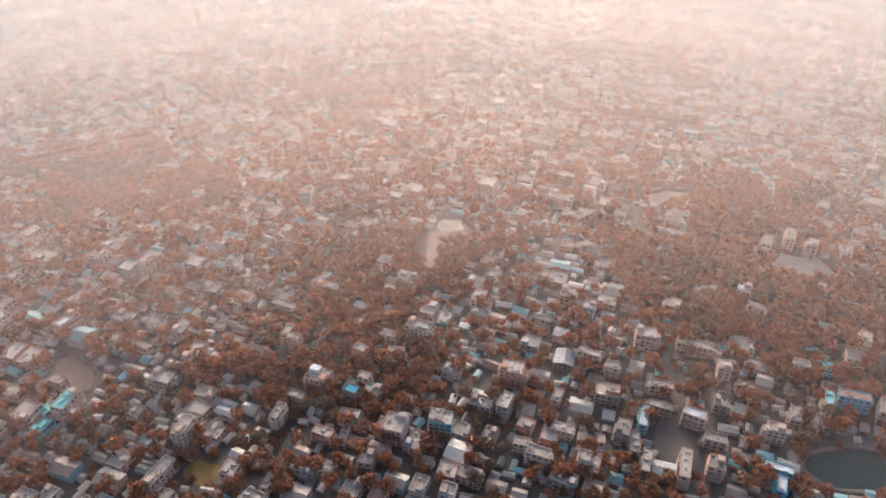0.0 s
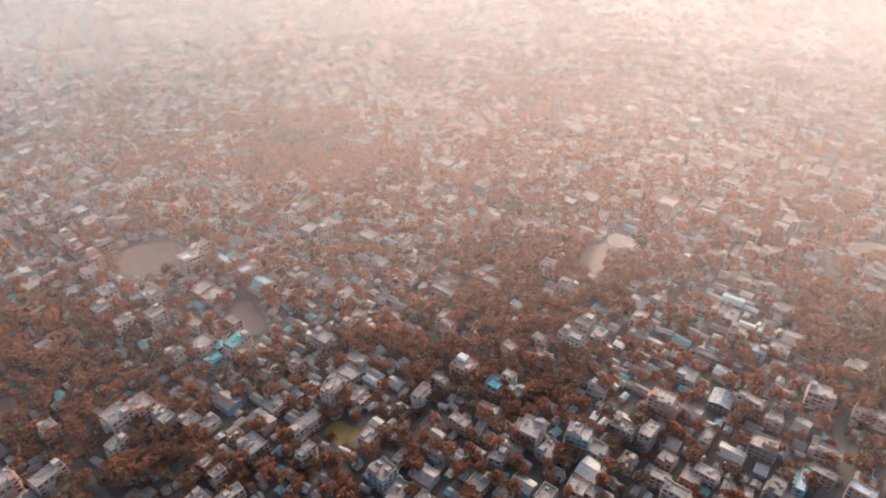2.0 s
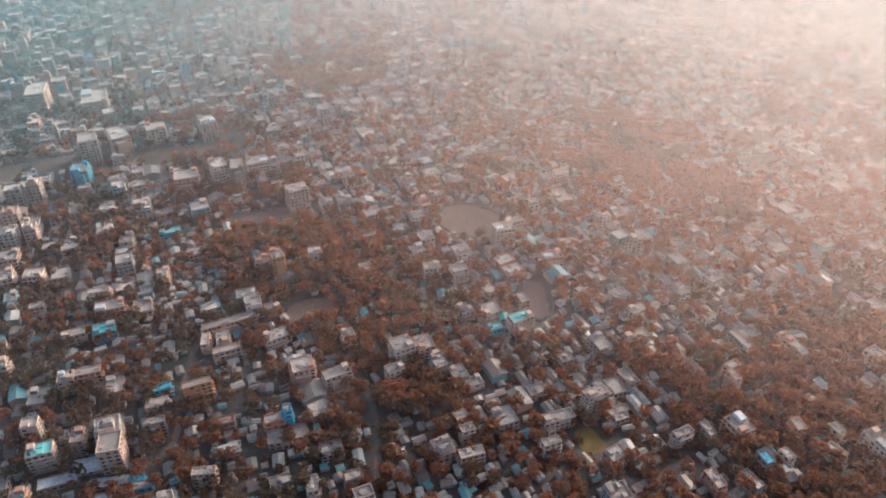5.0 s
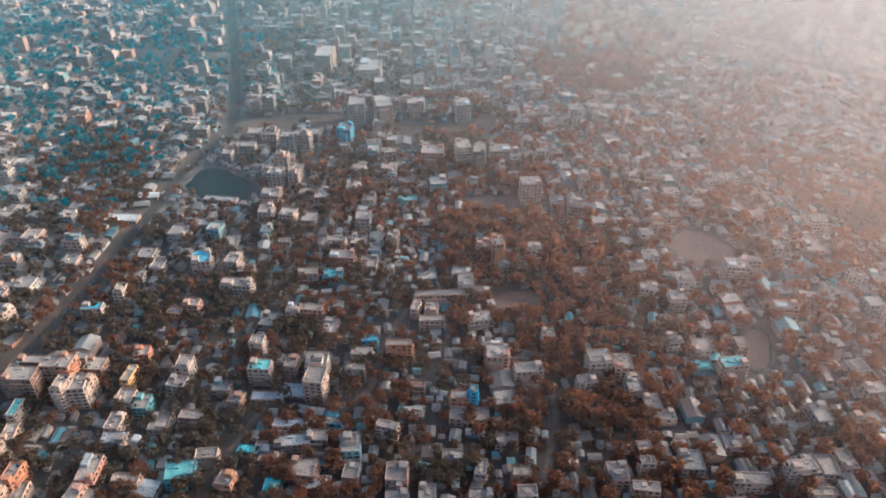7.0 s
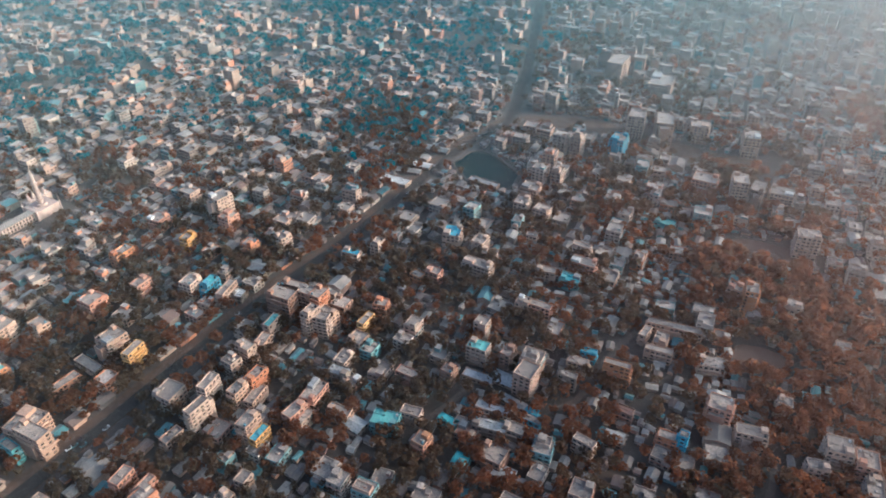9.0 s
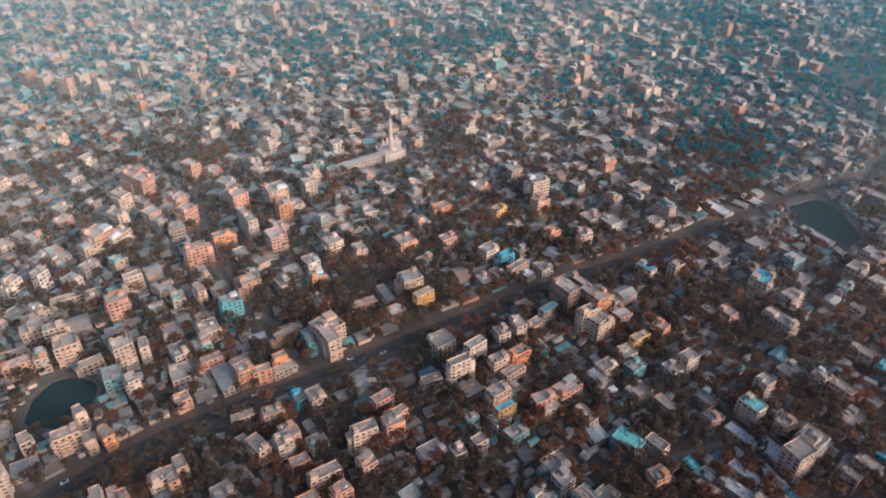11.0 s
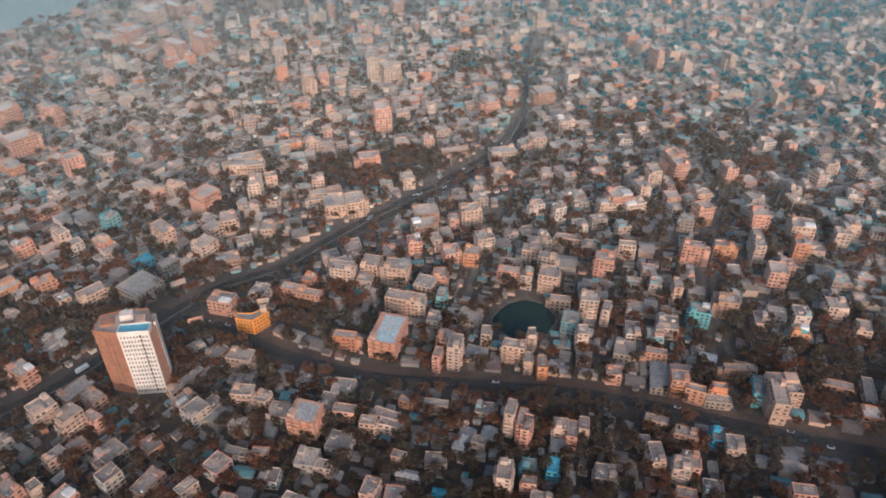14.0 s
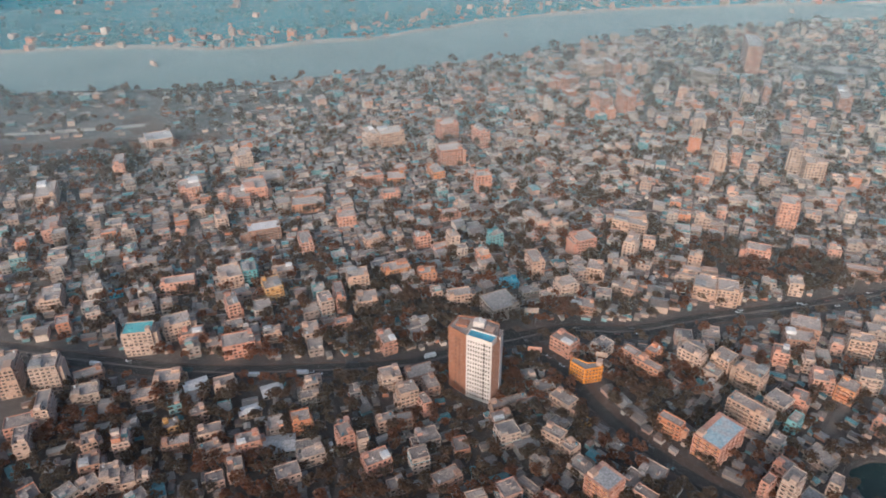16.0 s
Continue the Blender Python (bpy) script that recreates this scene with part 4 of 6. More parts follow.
plot(-79, -272, 5.0, 5.0, 2, -27, "W")
plot(-37, -277, 14.6, 5.6, 3, -27, "W")
plot(-91, -258, 8.0, 9.5, 2, -27, "Gg")
plot(-50, -295, 9.2, 5.0, 2, -27, "O")
plot(-144, -215, 11.0, 10.3, 3, -27, "G")
plot(-392, -108, 9.6, 25.2, 7, -27, "R")
plot(-372, -84, 7.6, 13.4, 5, -27, "C")
plot(-446, -77, 7.1, 13.7, 4, -27, "Wb")
plot(-435, -82, 9.2, 16.5, 1, -27, "Gg")
plot(-292, 104, 6.0, 10.1, 3, -27, "Rr")
plot(-322, -70, 8.2, 14.3, 3, -27, "Gg")
plot(-286, -1, 5.1, 12.5, 2, -27, "Tt")
plot(-285, 6, 7.2, 6.6, 2, -27, "W")
plot(-284, -38, 11.2, 16.0, 3, -27, "Tt")
plot(-290, -23, 6.8, 12.2, 3, -27, "W")
plot(-267, -16, 9.6, 8.5, 4, -27, "O")
plot(-257, 6, 9.5, 8.6, 2, -27, "Tt")
plot(-282, -56, 9.7, 11.6, 2, -27, "Gg")
plot(-290, -66, 7.2, 14.8, 3, -27, "C")
plot(-295, 26, 6.6, 21.5, 2, -27, "Ww")
plot(-280, 23, 7.9, 20.7, 3, -27, "Gg")
plot(-278, 10, 10.8, 12.1, 2, -27, "Gr")
plot(-278, 37, 7.7, 12.5, 3, -27, "G")
plot(-260, 24, 12.4, 14.7, 3, -27, "R")
plot(-252, 29, 8.3, 15.0, 1, -27, "Ww")
plot(-267, 76, 5.2, 12.7, 4, -27, "W")
plot(-287, 49, 5.5, 11.0, 2, -27, "B")
plot(-208, 132, 6.2, 10.0, 4, -27, "R")
plot(-221, 114, 10.5, 6.1, 3, -27, "W")
plot(-267, 131, 5.2, 5.1, 6, -27, "B")
plot(-271, 124, 6.6, 11.2, 4, -27, "O")
plot(-293, 49, 5.0, 8.6, 2, -27, "Bb")
plot(-196, 129, 6.8, 10.2, 4, -27, "W")
plot(-275, 95, 7.5, 10.4, 2, -27, "Gg")
# old town towards the river
plot(54, -468, 18.3, 12.0, 3, 0, "R")
plot(53, -517, 12.5, 14.9, 5, 0, "C")
plot(35, -605, 30.5, 12.3, 5, 0, "C")
plot(29, -567, 9.9, 19.6, 6, 0, "W")
plot(-35, -525, 16.9, 22.3, 4, 0, "C")
plot(-30, -545, 28.7, 12.3, 3, 0, "C")
plot(-76, -592, 19.7, 13.4, 5, 0, "P")
plot(-104, -551, 10.7, 13.0, 4, 0, "W")
plot(-202, -576, 25.2, 13.0, 4, 0, "C")
plot(-143, -481, 17.3, 11.9, 5, 0, "C")
plot(-102, -473, 19.5, 14.3, 4, 0, "R")
plot(-143, -440, 13.6, 12.4, 5, 0, "W")
plot(-68, -446, 9.9, 13.9, 3, 0, "P")
plot(-114, -432, 13.3, 13.3, 4, 0, "P")
plot(-271, -469, 18.7, 16.4, 6, 0, "P")
plot(-257, -463, 14.5, 10.9, 5, 0, "C")
plot(-281, -460, 19.3, 10.4, 4, 0, "W")
plot(-348, -516, 15.2, 16.1, 7, 0, "P")
plot(-320, -500, 10.0, 15.5, 6, 0, "W")
plot(-330, -433, 13.8, 12.7, 6, 0, "P")
plot(-388, -487, 10.8, 15.9, 6, 0, "P")
plot(-75, -1199, 20.7, 72.9, 14, 0, "P")
plot(-13, -1098, 34.6, 25.6, 6, 0, "G")
plot(-38, -784, 12.5, 36.1, 9, 0, "C")
plot(-13, -885, 11.5, 27.0, 8, 0, "W")
plot(-111, -790, 7.9, 23.4, 12, 0, "W")
plot(-134, -805, 17.7, 22.8, 8, 0, "W")
plot(-103, -671, 15.7, 18.9, 9, 0, "P")
plot(-57, -804, 9.8, 22.2, 6, 0, "P")
plot(37, -617, 29.6, 12.5, 5, 0, "C")
plot(-66, -1003, 9.0, 32.9, 8, 0, "W")
plot(-191, -1051, 15.4, 53.1, 6, 0, "P")
plot(-95, -1047, 9.3, 32.4, 7, 0, "P")
plot(-22, -538, 16.5, 9.6, 3, 0, "W")
plot(22, -500, 9.3, 14.6, 4, 0, "C")
plot(-160, -594, 28.4, 8.5, 3, 0, "R")
plot(-139, -508, 17.0, 7.8, 3, 0, "R")
plot(-107, -451, 6.1, 11.1, 4, 0, "W")
plot(-89, -452, 10.4, 11.1, 4, 0, "P")
plot(-29, -433, 17.2, 11.1, 5, 0, "W")
plot(-52, -520, 16.0, 18.0, 5, 0, "C")
plot(-107, -492, 20.8, 16.4, 4, 0, "R")
plot(-133, -788, 20.0, 24.6, 8, 0, "W")
plot(-116, -803, 11.0, 22.5, 10, 0, "W")
plot(-288, -694, 20.6, 20.8, 5, 0, "R")
plot(-220, -676, 16.5, 18.9, 6, 0, "P")
plot(-283, -619, 16.4, 13.5, 5, 0, "W")
plot(-451, -746, 9.4, 20.6, 9, 0, "P")
plot(-532, -719, 8.4, 18.1, 8, 0, "W")
plot(-345, -503, 12.6, 17.5, 7, 0, "P")
plot(-363, -921, 12.6, 27.8, 9, 0, "W")
# blocks beyond the factory
plot(-344, -53, 11.0, 9.0, 3, -27, "T")
plot(-386, -49, 8.4, 9.7, 4, -27, "O")
plot(-369, -58, 13.5, 5.5, 4, -27, "Y")
plot(-459, -58, 10.7, 7.4, 4, -27, "W")
plot(-475, 1, 15.7, 13.5, 4, -27, "Wb")
plot(-341, 18, 9.4, 13.5, 5, -27, "Wt")
plot(-336, 37, 10.8, 7.1, 5, -27, "R")
plot(-333, 82, 6.6, 12.8, 3, -27, "W")
plot(-342, 90, 5.0, 10.2, 3, -27, "Bb")
plot(-322, 104, 5.0, 16.4, 6, -27, "O")
plot(-318, 73, 5.0, 11.8, 4, -27, "G")
plot(-322, -27, 6.5, 14.3, 3, -27, "P")
plot(-322, -1, 8.0, 8.3, 4, -27, "R")
plot(-324, 18, 7.4, 20.5, 1, -27, "Ww")
plot(-323, 34, 9.8, 14.9, 1, -27, "Ww")
plot(-304, 38, 5.2, 20.2, 1, -27, "Gg")
plot(-355, 140, 12.7, 8.7, 3, -27, "C")
plot(-362, 131, 11.9, 5.0, 3, -27, "C")
plot(-344, 136, 5.8, 17.4, 3, -27, "C")
plot(-433, 20, 9.4, 22.3, 4, -27, "W")
plot(-451, 30, 7.8, 12.2, 3, -27, "W")
plot(-385, 62, 6.2, 16.8, 4, -27, "P")
plot(-389, 51, 9.1, 9.6, 4, -27, "W")
plot(-429, 71, 7.4, 14.7, 3, -27, "W")
plot(-436, 100, 10.4, 19.1, 4, -27, "P")
plot(-419, 88, 10.0, 14.4, 3, -27, "Tt")
plot(-423, -13, 8.3, 11.3, 4, -27, "P")
plot(-422, -25, 7.0, 9.8, 3, -27, "O")
plot(-541, 69, 14.1, 15.5, 5, -27, "C")
plot(-522, 60, 13.5, 11.4, 4, -27, "W")
plot(-510, 76, 11.3, 13.3, 4, -27, "W")
plot(-601, -34, 8.3, 29.3, 1, -27, "Ww")
plot(-570, -52, 11.3, 27.8, 1, -27, "Ww")
plot(-567, 29, 7.8, 29.1, 1, -27, "Gg")
plot(-464, 23, 12.9, 9.9, 4, -27, "W")
plot(-479, 65, 5.5, 9.0, 2, -27, "W")
plot(-457, 102, 5.8, 14.1, 4, -27, "W")
# garden quarter towards the sun
plot(-275, 173, 8.3, 17.4, 4, -21, "W")
plot(-293, 160, 12.9, 13.9, 5, -21, "P")
plot(-298, 200, 7.5, 8.7, 4, -21, "W")
plot(-263, 217, 12.9, 13.8, 5, -21, "W")
plot(-254, 203, 7.4, 11.7, 3, -21, "W")
plot(-256, 230, 13.1, 11.7, 4, -21, "P")
plot(-237, 225, 12.4, 8.5, 4, -21, "G")
plot(-311, 291, 7.5, 12.7, 4, -21, "W")
plot(-296, 304, 10.0, 11.6, 4, -21, "W")
plot(-303, 362, 12.7, 16.1, 6, -21, "W")
plot(-308, 382, 7.1, 14.2, 4, -21, "W")
plot(-257, 366, 10.0, 16.1, 4, -21, "P")
plot(-237, 279, 7.1, 12.0, 2, -21, "Tt")
plot(-228, 295, 9.2, 16.1, 4, -21, "Wt")
plot(-250, 288, 11.9, 14.4, 3, -21, "W")
plot(-223, 229, 11.9, 9.7, 3, -21, "W")
plot(-198, 205, 6.4, 8.1, 3, -21, "P")
plot(-193, 228, 5.8, 8.2, 2, -21, "W")
plot(-187, 199, 5.4, 7.9, 4, -21, "W")
plot(-175, 190, 6.3, 14.3, 3, -21, "W")
plot(-150, 272, 7.1, 14.4, 5, -21, "W")
plot(-178, 362, 8.2, 13.5, 3, -21, "W")
plot(-163, 338, 8.4, 17.6, 3, -21, "C")
plot(-157, 245, 7.4, 19.9, 3, -21, "W")
plot(-134, 298, 14.7, 6.2, 1, -21, "Gg")
plot(-213, 233, 8.0, 9.8, 2, -21, "W")
plot(-367, 152, 6.2, 36.2, 3, -21, "C")
plot(-333, 167, 9.9, 16.7, 3, -21, "W")
plot(-810, 193, 33.3, 18.6, 9, -21, "W")
plot(-670, 187, 21.9, 15.5, 8, -21, "W")
plot(-659, 212, 27.5, 16.4, 8, -21, "C")
plot(-658, 248, 16.4, 17.2, 6, -21, "W")
plot(-630, 289, 19.1, 14.5, 7, -21, "W")
plot(-769, 235, 34.3, 24.9, 6, -21, "W")
plot(-541, 249, 17.3, 12.9, 8, -21, "W")
plot(-528, 260, 19.3, 10.6, 8, -21, "G")
plot(-530, 282, 14.9, 18.4, 6, -21, "W")
plot(-557, 225, 17.0, 20.5, 5, -21, "P")
plot(-462, 277, 12.7, 17.0, 7, -21, "W")
plot(-395, 211, 13.0, 9.0, 7, -21, "O")
plot(-407, 205, 10.1, 10.2, 4, -21, "P")
plot(-388, 240, 8.6, 10.2, 4, -21, "W")
plot(-623, 160, 16.8, 13.6, 7, -21, "B")
plot(-499, 177, 8.5, 16.3, 2, -21, "Tt")
plot(-279, 343, 8.7, 5.0, 1, -21, "Gw")
plot(-225, 290, 13.1, 5.0, 3, -21, "P")
plot(-242, 293, 10.1, 6.1, 2, -21, "Gt")
plot(-150, 280, 13.3, 7.7, 4, -21, "G")
plot(-130, 289, 15.3, 5.0, 2, -21, "Gg")
plot(-132, 274, 5.6, 9.3, 2, -21, "W")
plot(-157, 345, 6.3, 5.0, 1, -21, "Ww")
plot(-78, 314, 14.5, 11.4, 4, -21, "P")
plot(-98, 285, 5.0, 12.1, 4, -21, "W")
plot(-90, 300, 10.6, 5.1, 3, -21, "G")
plot(-98, 345, 8.4, 5.1, 5, -21, "P")
plot(-83, 405, 17.0, 7.1, 3, -21, "P")
plot(-58, 390, 10.0, 5.5, 1, -21, "Ww")
plot(-16, 356, 16.7, 9.2, 5, -21, "C")
plot(-54, 338, 9.3, 6.7, 4, -21, "O")
plot(-56, 302, 8.0, 6.0, 4, -21, "Gb")
plot(-49, 313, 7.7, 5.4, 4, -21, "C")
plot(-43, 304, 9.8, 9.4, 3, -21, "G")
plot(-70, 272, 12.3, 6.3, 3, -21, "P")
plot(-43, 254, 8.5, 9.6, 3, -21, "G")
plot(-11, 254, 10.1, 5.0, 2, -21, "W")
plot(-58, 272, 5.5, 12.7, 2, -21, "G")
plot(-58, 367, 8.6, 7.9, 2, -21, "C")
plot(-112, 385, 18.2, 6.0, 3, -21, "G")
plot(-168, 358, 11.3, 5.0, 3, -21, "C")
plot(-96, 241, 5.0, 11.7, 2, -21, "C")
plot(-159, 238, 12.9, 5.0, 2, -21, "W")
plot(-76, 246, 11.4, 5.2, 3, -21, "G")
plot(-242, 314, 10.3, 6.7, 3, -21, "C")
plot(-216, 350, 11.4, 5.9, 3, -21, "C")
plot(-201, 347, 14.9, 5.0, 2, -21, "C")
plot(-220, 372, 14.2, 11.1, 3, -21, "G")
plot(-35, 405, 16.3, 5.4, 2, -21, "C")
plot(-8, 428, 11.3, 6.1, 3, -21, "W")
plot(-125, 342, 21.2, 8.6, 2, -21, "P")
plot(-138, 352, 22.7, 5.0, 2, -21, "P")
plot(-31, 338, 11.2, 5.9, 3, -21, "C")
plot(-36, 354, 10.0, 5.7, 3, -21, "C")
plot(18, 433, 15.1, 6.8, 2, -21, "W")
plot(15, 368, 6.5, 5.0, 1, -21, "Ww")
plot(43, 317, 14.1, 10.5, 5, -21, "P")
plot(94, 333, 14.2, 5.1, 4, -21, "W")
plot(79, 334, 12.2, 13.4, 2, -21, "Gg")
plot(108, 324, 8.2, 6.8, 3, -21, "W")
plot(70, 302, 5.9, 12.0, 2, -21, "C")
plot(37, 290, 6.6, 12.9, 5, -21, "G")
plot(23, 294, 13.5, 8.5, 3, -21, "G")
plot(27, 272, 7.9, 10.6, 2, -21, "W")
plot(45, 264, 10.2, 5.9, 3, -21, "W")
plot(53, 255, 13.6, 6.9, 4, -21, "W")
plot(69, 274, 12.3, 6.4, 3, -21, "W")
plot(87, 269, 12.3, 6.3, 2, -21, "W")
plot(135, 307, 13.6, 5.9, 3, -21, "W")
plot(130, 291, 13.4, 5.6, 3, -21, "R")
plot(119, 283, 5.0, 17.6, 3, -21, "Tw")
plot(148, 282, 13.0, 6.9, 4, -21, "Cw")
plot(104, 272, 8.0, 11.8, 4, -21, "G")
plot(109, 264, 5.8, 15.6, 3, -21, "R")
plot(113, 251, 5.0, 16.3, 3, -21, "G")
plot(123, 247, 13.8, 9.5, 2, -21, "Gg")
plot(133, 247, 5.9, 20.3, 4, -21, "C")
plot(156, 266, 11.9, 6.8, 3, -21, "C")
plot(150, 247, 8.5, 9.1, 4, -21, "C")
plot(178, 321, 7.4, 8.6, 4, -21, "W")
plot(167, 293, 8.5, 8.1, 3, -21, "G")
plot(187, 306, 10.9, 5.0, 3, -21, "P")
plot(192, 271, 9.8, 7.1, 4, -21, "W")
plot(209, 284, 6.0, 13.5, 3, -21, "G")
plot(232, 293, 5.0, 11.5, 4, -21, "Wt")
plot(248, 295, 17.5, 6.9, 4, -21, "Br")
plot(184, 246, 16.2, 5.1, 3, -21, "Tw")
plot(182, 235, 5.0, 11.5, 3, -21, "Bw")
plot(227, 322, 9.2, 6.0, 4, -21, "W")
plot(245, 325, 9.6, 7.3, 2, -21, "Tt")
plot(279, 346, 7.1, 10.7, 4, -21, "W")
plot(220, 380, 11.5, 5.5, 3, -21, "W")
plot(218, 400, 9.7, 11.1, 3, -21, "W")
plot(162, 384, 10.8, 9.5, 3, -21, "W")
plot(190, 399, 14.6, 7.5, 3, -21, "C")
plot(166, 343, 23.1, 6.8, 3, -21, "C")
plot(84, 368, 17.0, 5.6, 2, -21, "G")
plot(71, 371, 19.5, 5.0, 2, -21, "G")
plot(65, 418, 18.0, 6.5, 2, -21, "C")
plot(275, 463, 6.4, 16.3, 4, -21, "W")
plot(254, 455, 6.9, 15.2, 4, -21, "W")
plot(288, 451, 7.9, 11.3, 4, -21, "W")
plot(-147, 226, 5.0, 10.9, 4, -21, "W")
plot(-136, 277, 5.0, 13.2, 2, -21, "W")
plot(-104, 355, 5.3, 10.6, 4, -21, "P")
plot(-90, 415, 9.2, 17.8, 2, -21, "P")
plot(-120, 451, 6.6, 17.1, 3, -21, "P")
plot(-113, 397, 9.9, 15.4, 2, -21, "G")
plot(-58, 308, 6.7, 9.4, 3, -21, "T")
plot(-263, 276, 10.7, 9.7, 3, -21, "W")
plot(-246, 231, 9.6, 7.6, 3, -21, "C")
plot(146, -351, 20, 12, 3, 40, "R")

# ---------------------------------------------------------------- landmarks
def prism(root, poly, z0, z1, rim, mat_wall, mat_roof, thick=0.3, name="wall"):
    """Walls over a many-sided plan (given in root's axes) with a parapet, and a sunken deck."""
    p = [Vector(c) for c in poly]
    n = len(p)
    mid = sum(p, Vector((0, 0))) / n
    inner = [c + (mid - c).normalized() * thick * 1.5 for c in p]
    v = [(c.x, c.y, z0) for c in p] + [(c.x, c.y, z1 + rim) for c in p] + [(c.x, c.y, z1 + rim) for c in inner] + [(c.x, c.y, z1) for c in inner]
    q = []
    for k in range(n):
        m = (k + 1) % n
        q += [(k, m, n + m, n + k), (n + k, n + m, 2 * n + m, 2 * n + k), (2 * n + k, 2 * n + m, 3 * n + m, 3 * n + k)]
    child(name, mesh_of(name, v, q, [mat_wall]), root)
    child("roof", mesh_of("roof", [(c.x, c.y, z1 + 0.02) for c in inner], [tuple(range(n))], [mat_roof]), root)


def ledge_ring(root, poly, z, out, mat, count=1, storey=3.2):
    p = [Vector(c) for c in poly]
    n = len(p)
    mid = sum(p, Vector((0, 0))) / n
    outer = [c + (c - mid).normalized() * out for c in p]
    v = [(c.x, c.y, -0.15) for c in p] + [(c.x, c.y, -0.15) for c in outer] + [(c.x, c.y, 0.15) for c in outer] + [(c.x, c.y, 0.15) for c in p]
    q = [(r * n + k, r * n + (k + 1) % n, (r + 1) * n + (k + 1) % n, (r + 1) * n + k) for r in range(3) for k in range(n)]
    me = mesh_of("floor_ledge", v, q, [mat])
    for f in range(count):
        child("floor_ledge", me, root, pose(0, 0, z + f * storey))


pane_mesh = box_mesh("window", -0.5, 0.5, -0.06, 0.06, 0, 1, M_GLASS)


def window_grid(root, a, b, z, columns, rows, storey, w, h, inset=1.0, skip=()):
    """Single windows along the wall from a to b (plan points with the open air on the right hand)."""
    a, b = Vector(a), Vector(b)
    turn = math.degrees(math.atan2(b.y - a.y, b.x - a.x))
    run = (b - a).length
    for c in range(columns):
        if c in skip:
            continue
        p = a + (b - a) * ((inset + (run - 2 * inset) * (c + 0.5) / columns) / run)
        for r in range(rows):
            child("window", pane_mesh, root, pose(p.x, p.y, z + r * storey, 0, 0, turn) @ Matrix.Diagonal((w, 1, h, 1)))


# the tower: a white slab with brown flanks
TX, TY = 108, -362
tower = tagged(new("tower_block"), "tall white and brown apartment tower of sixteen storeys", "tower block")
tower.matrix_basis = pose(TX - 1.7, TY + 6.5, 0) @ Matrix.Diagonal((0.84, 0.86, 1.1, 1))
M_BROWN = material("brown_cladding", [(0.25, 0.1, 0.05), (0.29, 0.12, 0.06)], 0.1, 0.75, 0.15, 0.15, 0.6)
M_WHITEPANEL = material("white_panels", [(0.54, 0.48, 0.44), (0.49, 0.44, 0.4)], 0.1, 0.75, 0.1, 0.1, 0.7, None, 0.3, 0.0, 0.15)
pl = [(x - TX, y - TY) for x, y in ((113, -351), (131, -359), (128, -374), (109, -377), (94, -374), (90.2, -359), (98, -349.5))]
prism(tower, list(reversed(pl)), 0, 45, 1.2, M_BROWN, ROOF[""])
slab = [(x - TX, y - TY) for x, y in ((113.6, -350.4), (92.4, -347.4), (91.0, -356.5), (112.6, -358.8))]
prism(tower, list(reversed(slab)), 0, 46.5, 1.0, M_WHITEPANEL, ROOF["b"], name="white_slab")
window_grid(tower, slab[1], slab[0], 2.2, 9, 14, 3.1, 1.0, 1.5, 0.8, (2,))
window_grid(tower, slab[1], slab[0], 2.0, 9, 14, 3.1, 1.7, 2.3, 0.8, (0, 1, 3, 4, 5, 6, 7, 8))
flank = [(x - TX, y - TY) for x, y in ((92.3, -348.2), (88.6, -357), (89.4, -357.4), (92.9, -349))]
prism(tower, flank, 0, 44, 0.4, M_BROWN, ROOF[""], 0.1, "brown_flank")
rib = [(x - TX, y - TY) for x, y in ((88.4, -357), (88.8, -366), (90.2, -366), (90.0, -357.4))]
prism(tower, rib, 0, 46, 0.4, M_WHITEPANEL, ROOF[""], 0.1, "white_rib")
window_grid(tower, pl[0], pl[1], 5.3, 2, 12, 3.1, 0.9, 1.2, 6.0)
for f in range(13):
    z = 4.2 + 3.1 * f
    for (x0, y0), (x1, y1) in (((92.0 - TX, -359.5 - TY), (93.9 - TX, -373.5 - TY)), ((94.5 - TX, -374.2 - TY), (106 - TX, -376.6 - TY))):
        u = Vector((x1 - x0, y1 - y0))
        ang = math.degrees(math.atan2(u.y, u.x))
        child("balcony", box_mesh("balcony", 0.3, u.length - 0.3, -1.3, 0.0, 0, 1.1, M_WHITEPANEL), tower, pose(x0, y0, z, 0, 0, ang + 0))
child("roof_block", box_mesh("roof_block", -4, 5, -9, -3, 45, 49, M_WHITEPANEL, 0.2), tower)
child("roof_block", box_mesh("roof_block", -13, -6, -4, 3, 45, 47.6, WALL["C"], 0.2), tower)
child("roof_block", box_mesh("roof_block", 9, 18, -8, 0, 45, 46.6, M_BROWN, 0.2), tower)
child("water_tank", tank_mesh, tower, pose(0, -6, 49) @ Matrix.Diagonal((1.4, 1.4, 1.4, 1)))
take_disc(TX - 1, TY + 8, 18)

# bright orange corner building with a pointed plan
corner = tagged(new("corner_building"), "bright orange commercial building with a pointed plan", "building")
corner.matrix_basis = pose(38, -390, 0) @ Matrix.Diagonal((0.86, 0.86, 0.95, 1))
cp = [(0, 7.5), (-12.5, -1), (-11, -6), (0, -1.5), (12, -5), (13, 1)]
M_ORANGE = material("bright_orange_paint", [(0.62, 0.24, 0.02), (0.56, 0.21, 0.02)], 0.2, 0.6, 0.1, 0.1, 0.8, None, 0.3, 0.0, 0.2)
prism(corner, cp, 0, 13, 0.9, M_ORANGE, ROOF["g"])
ledge_ring(corner, cp, 3.2, 0.7, M_ORANGE, 4, 3.2)
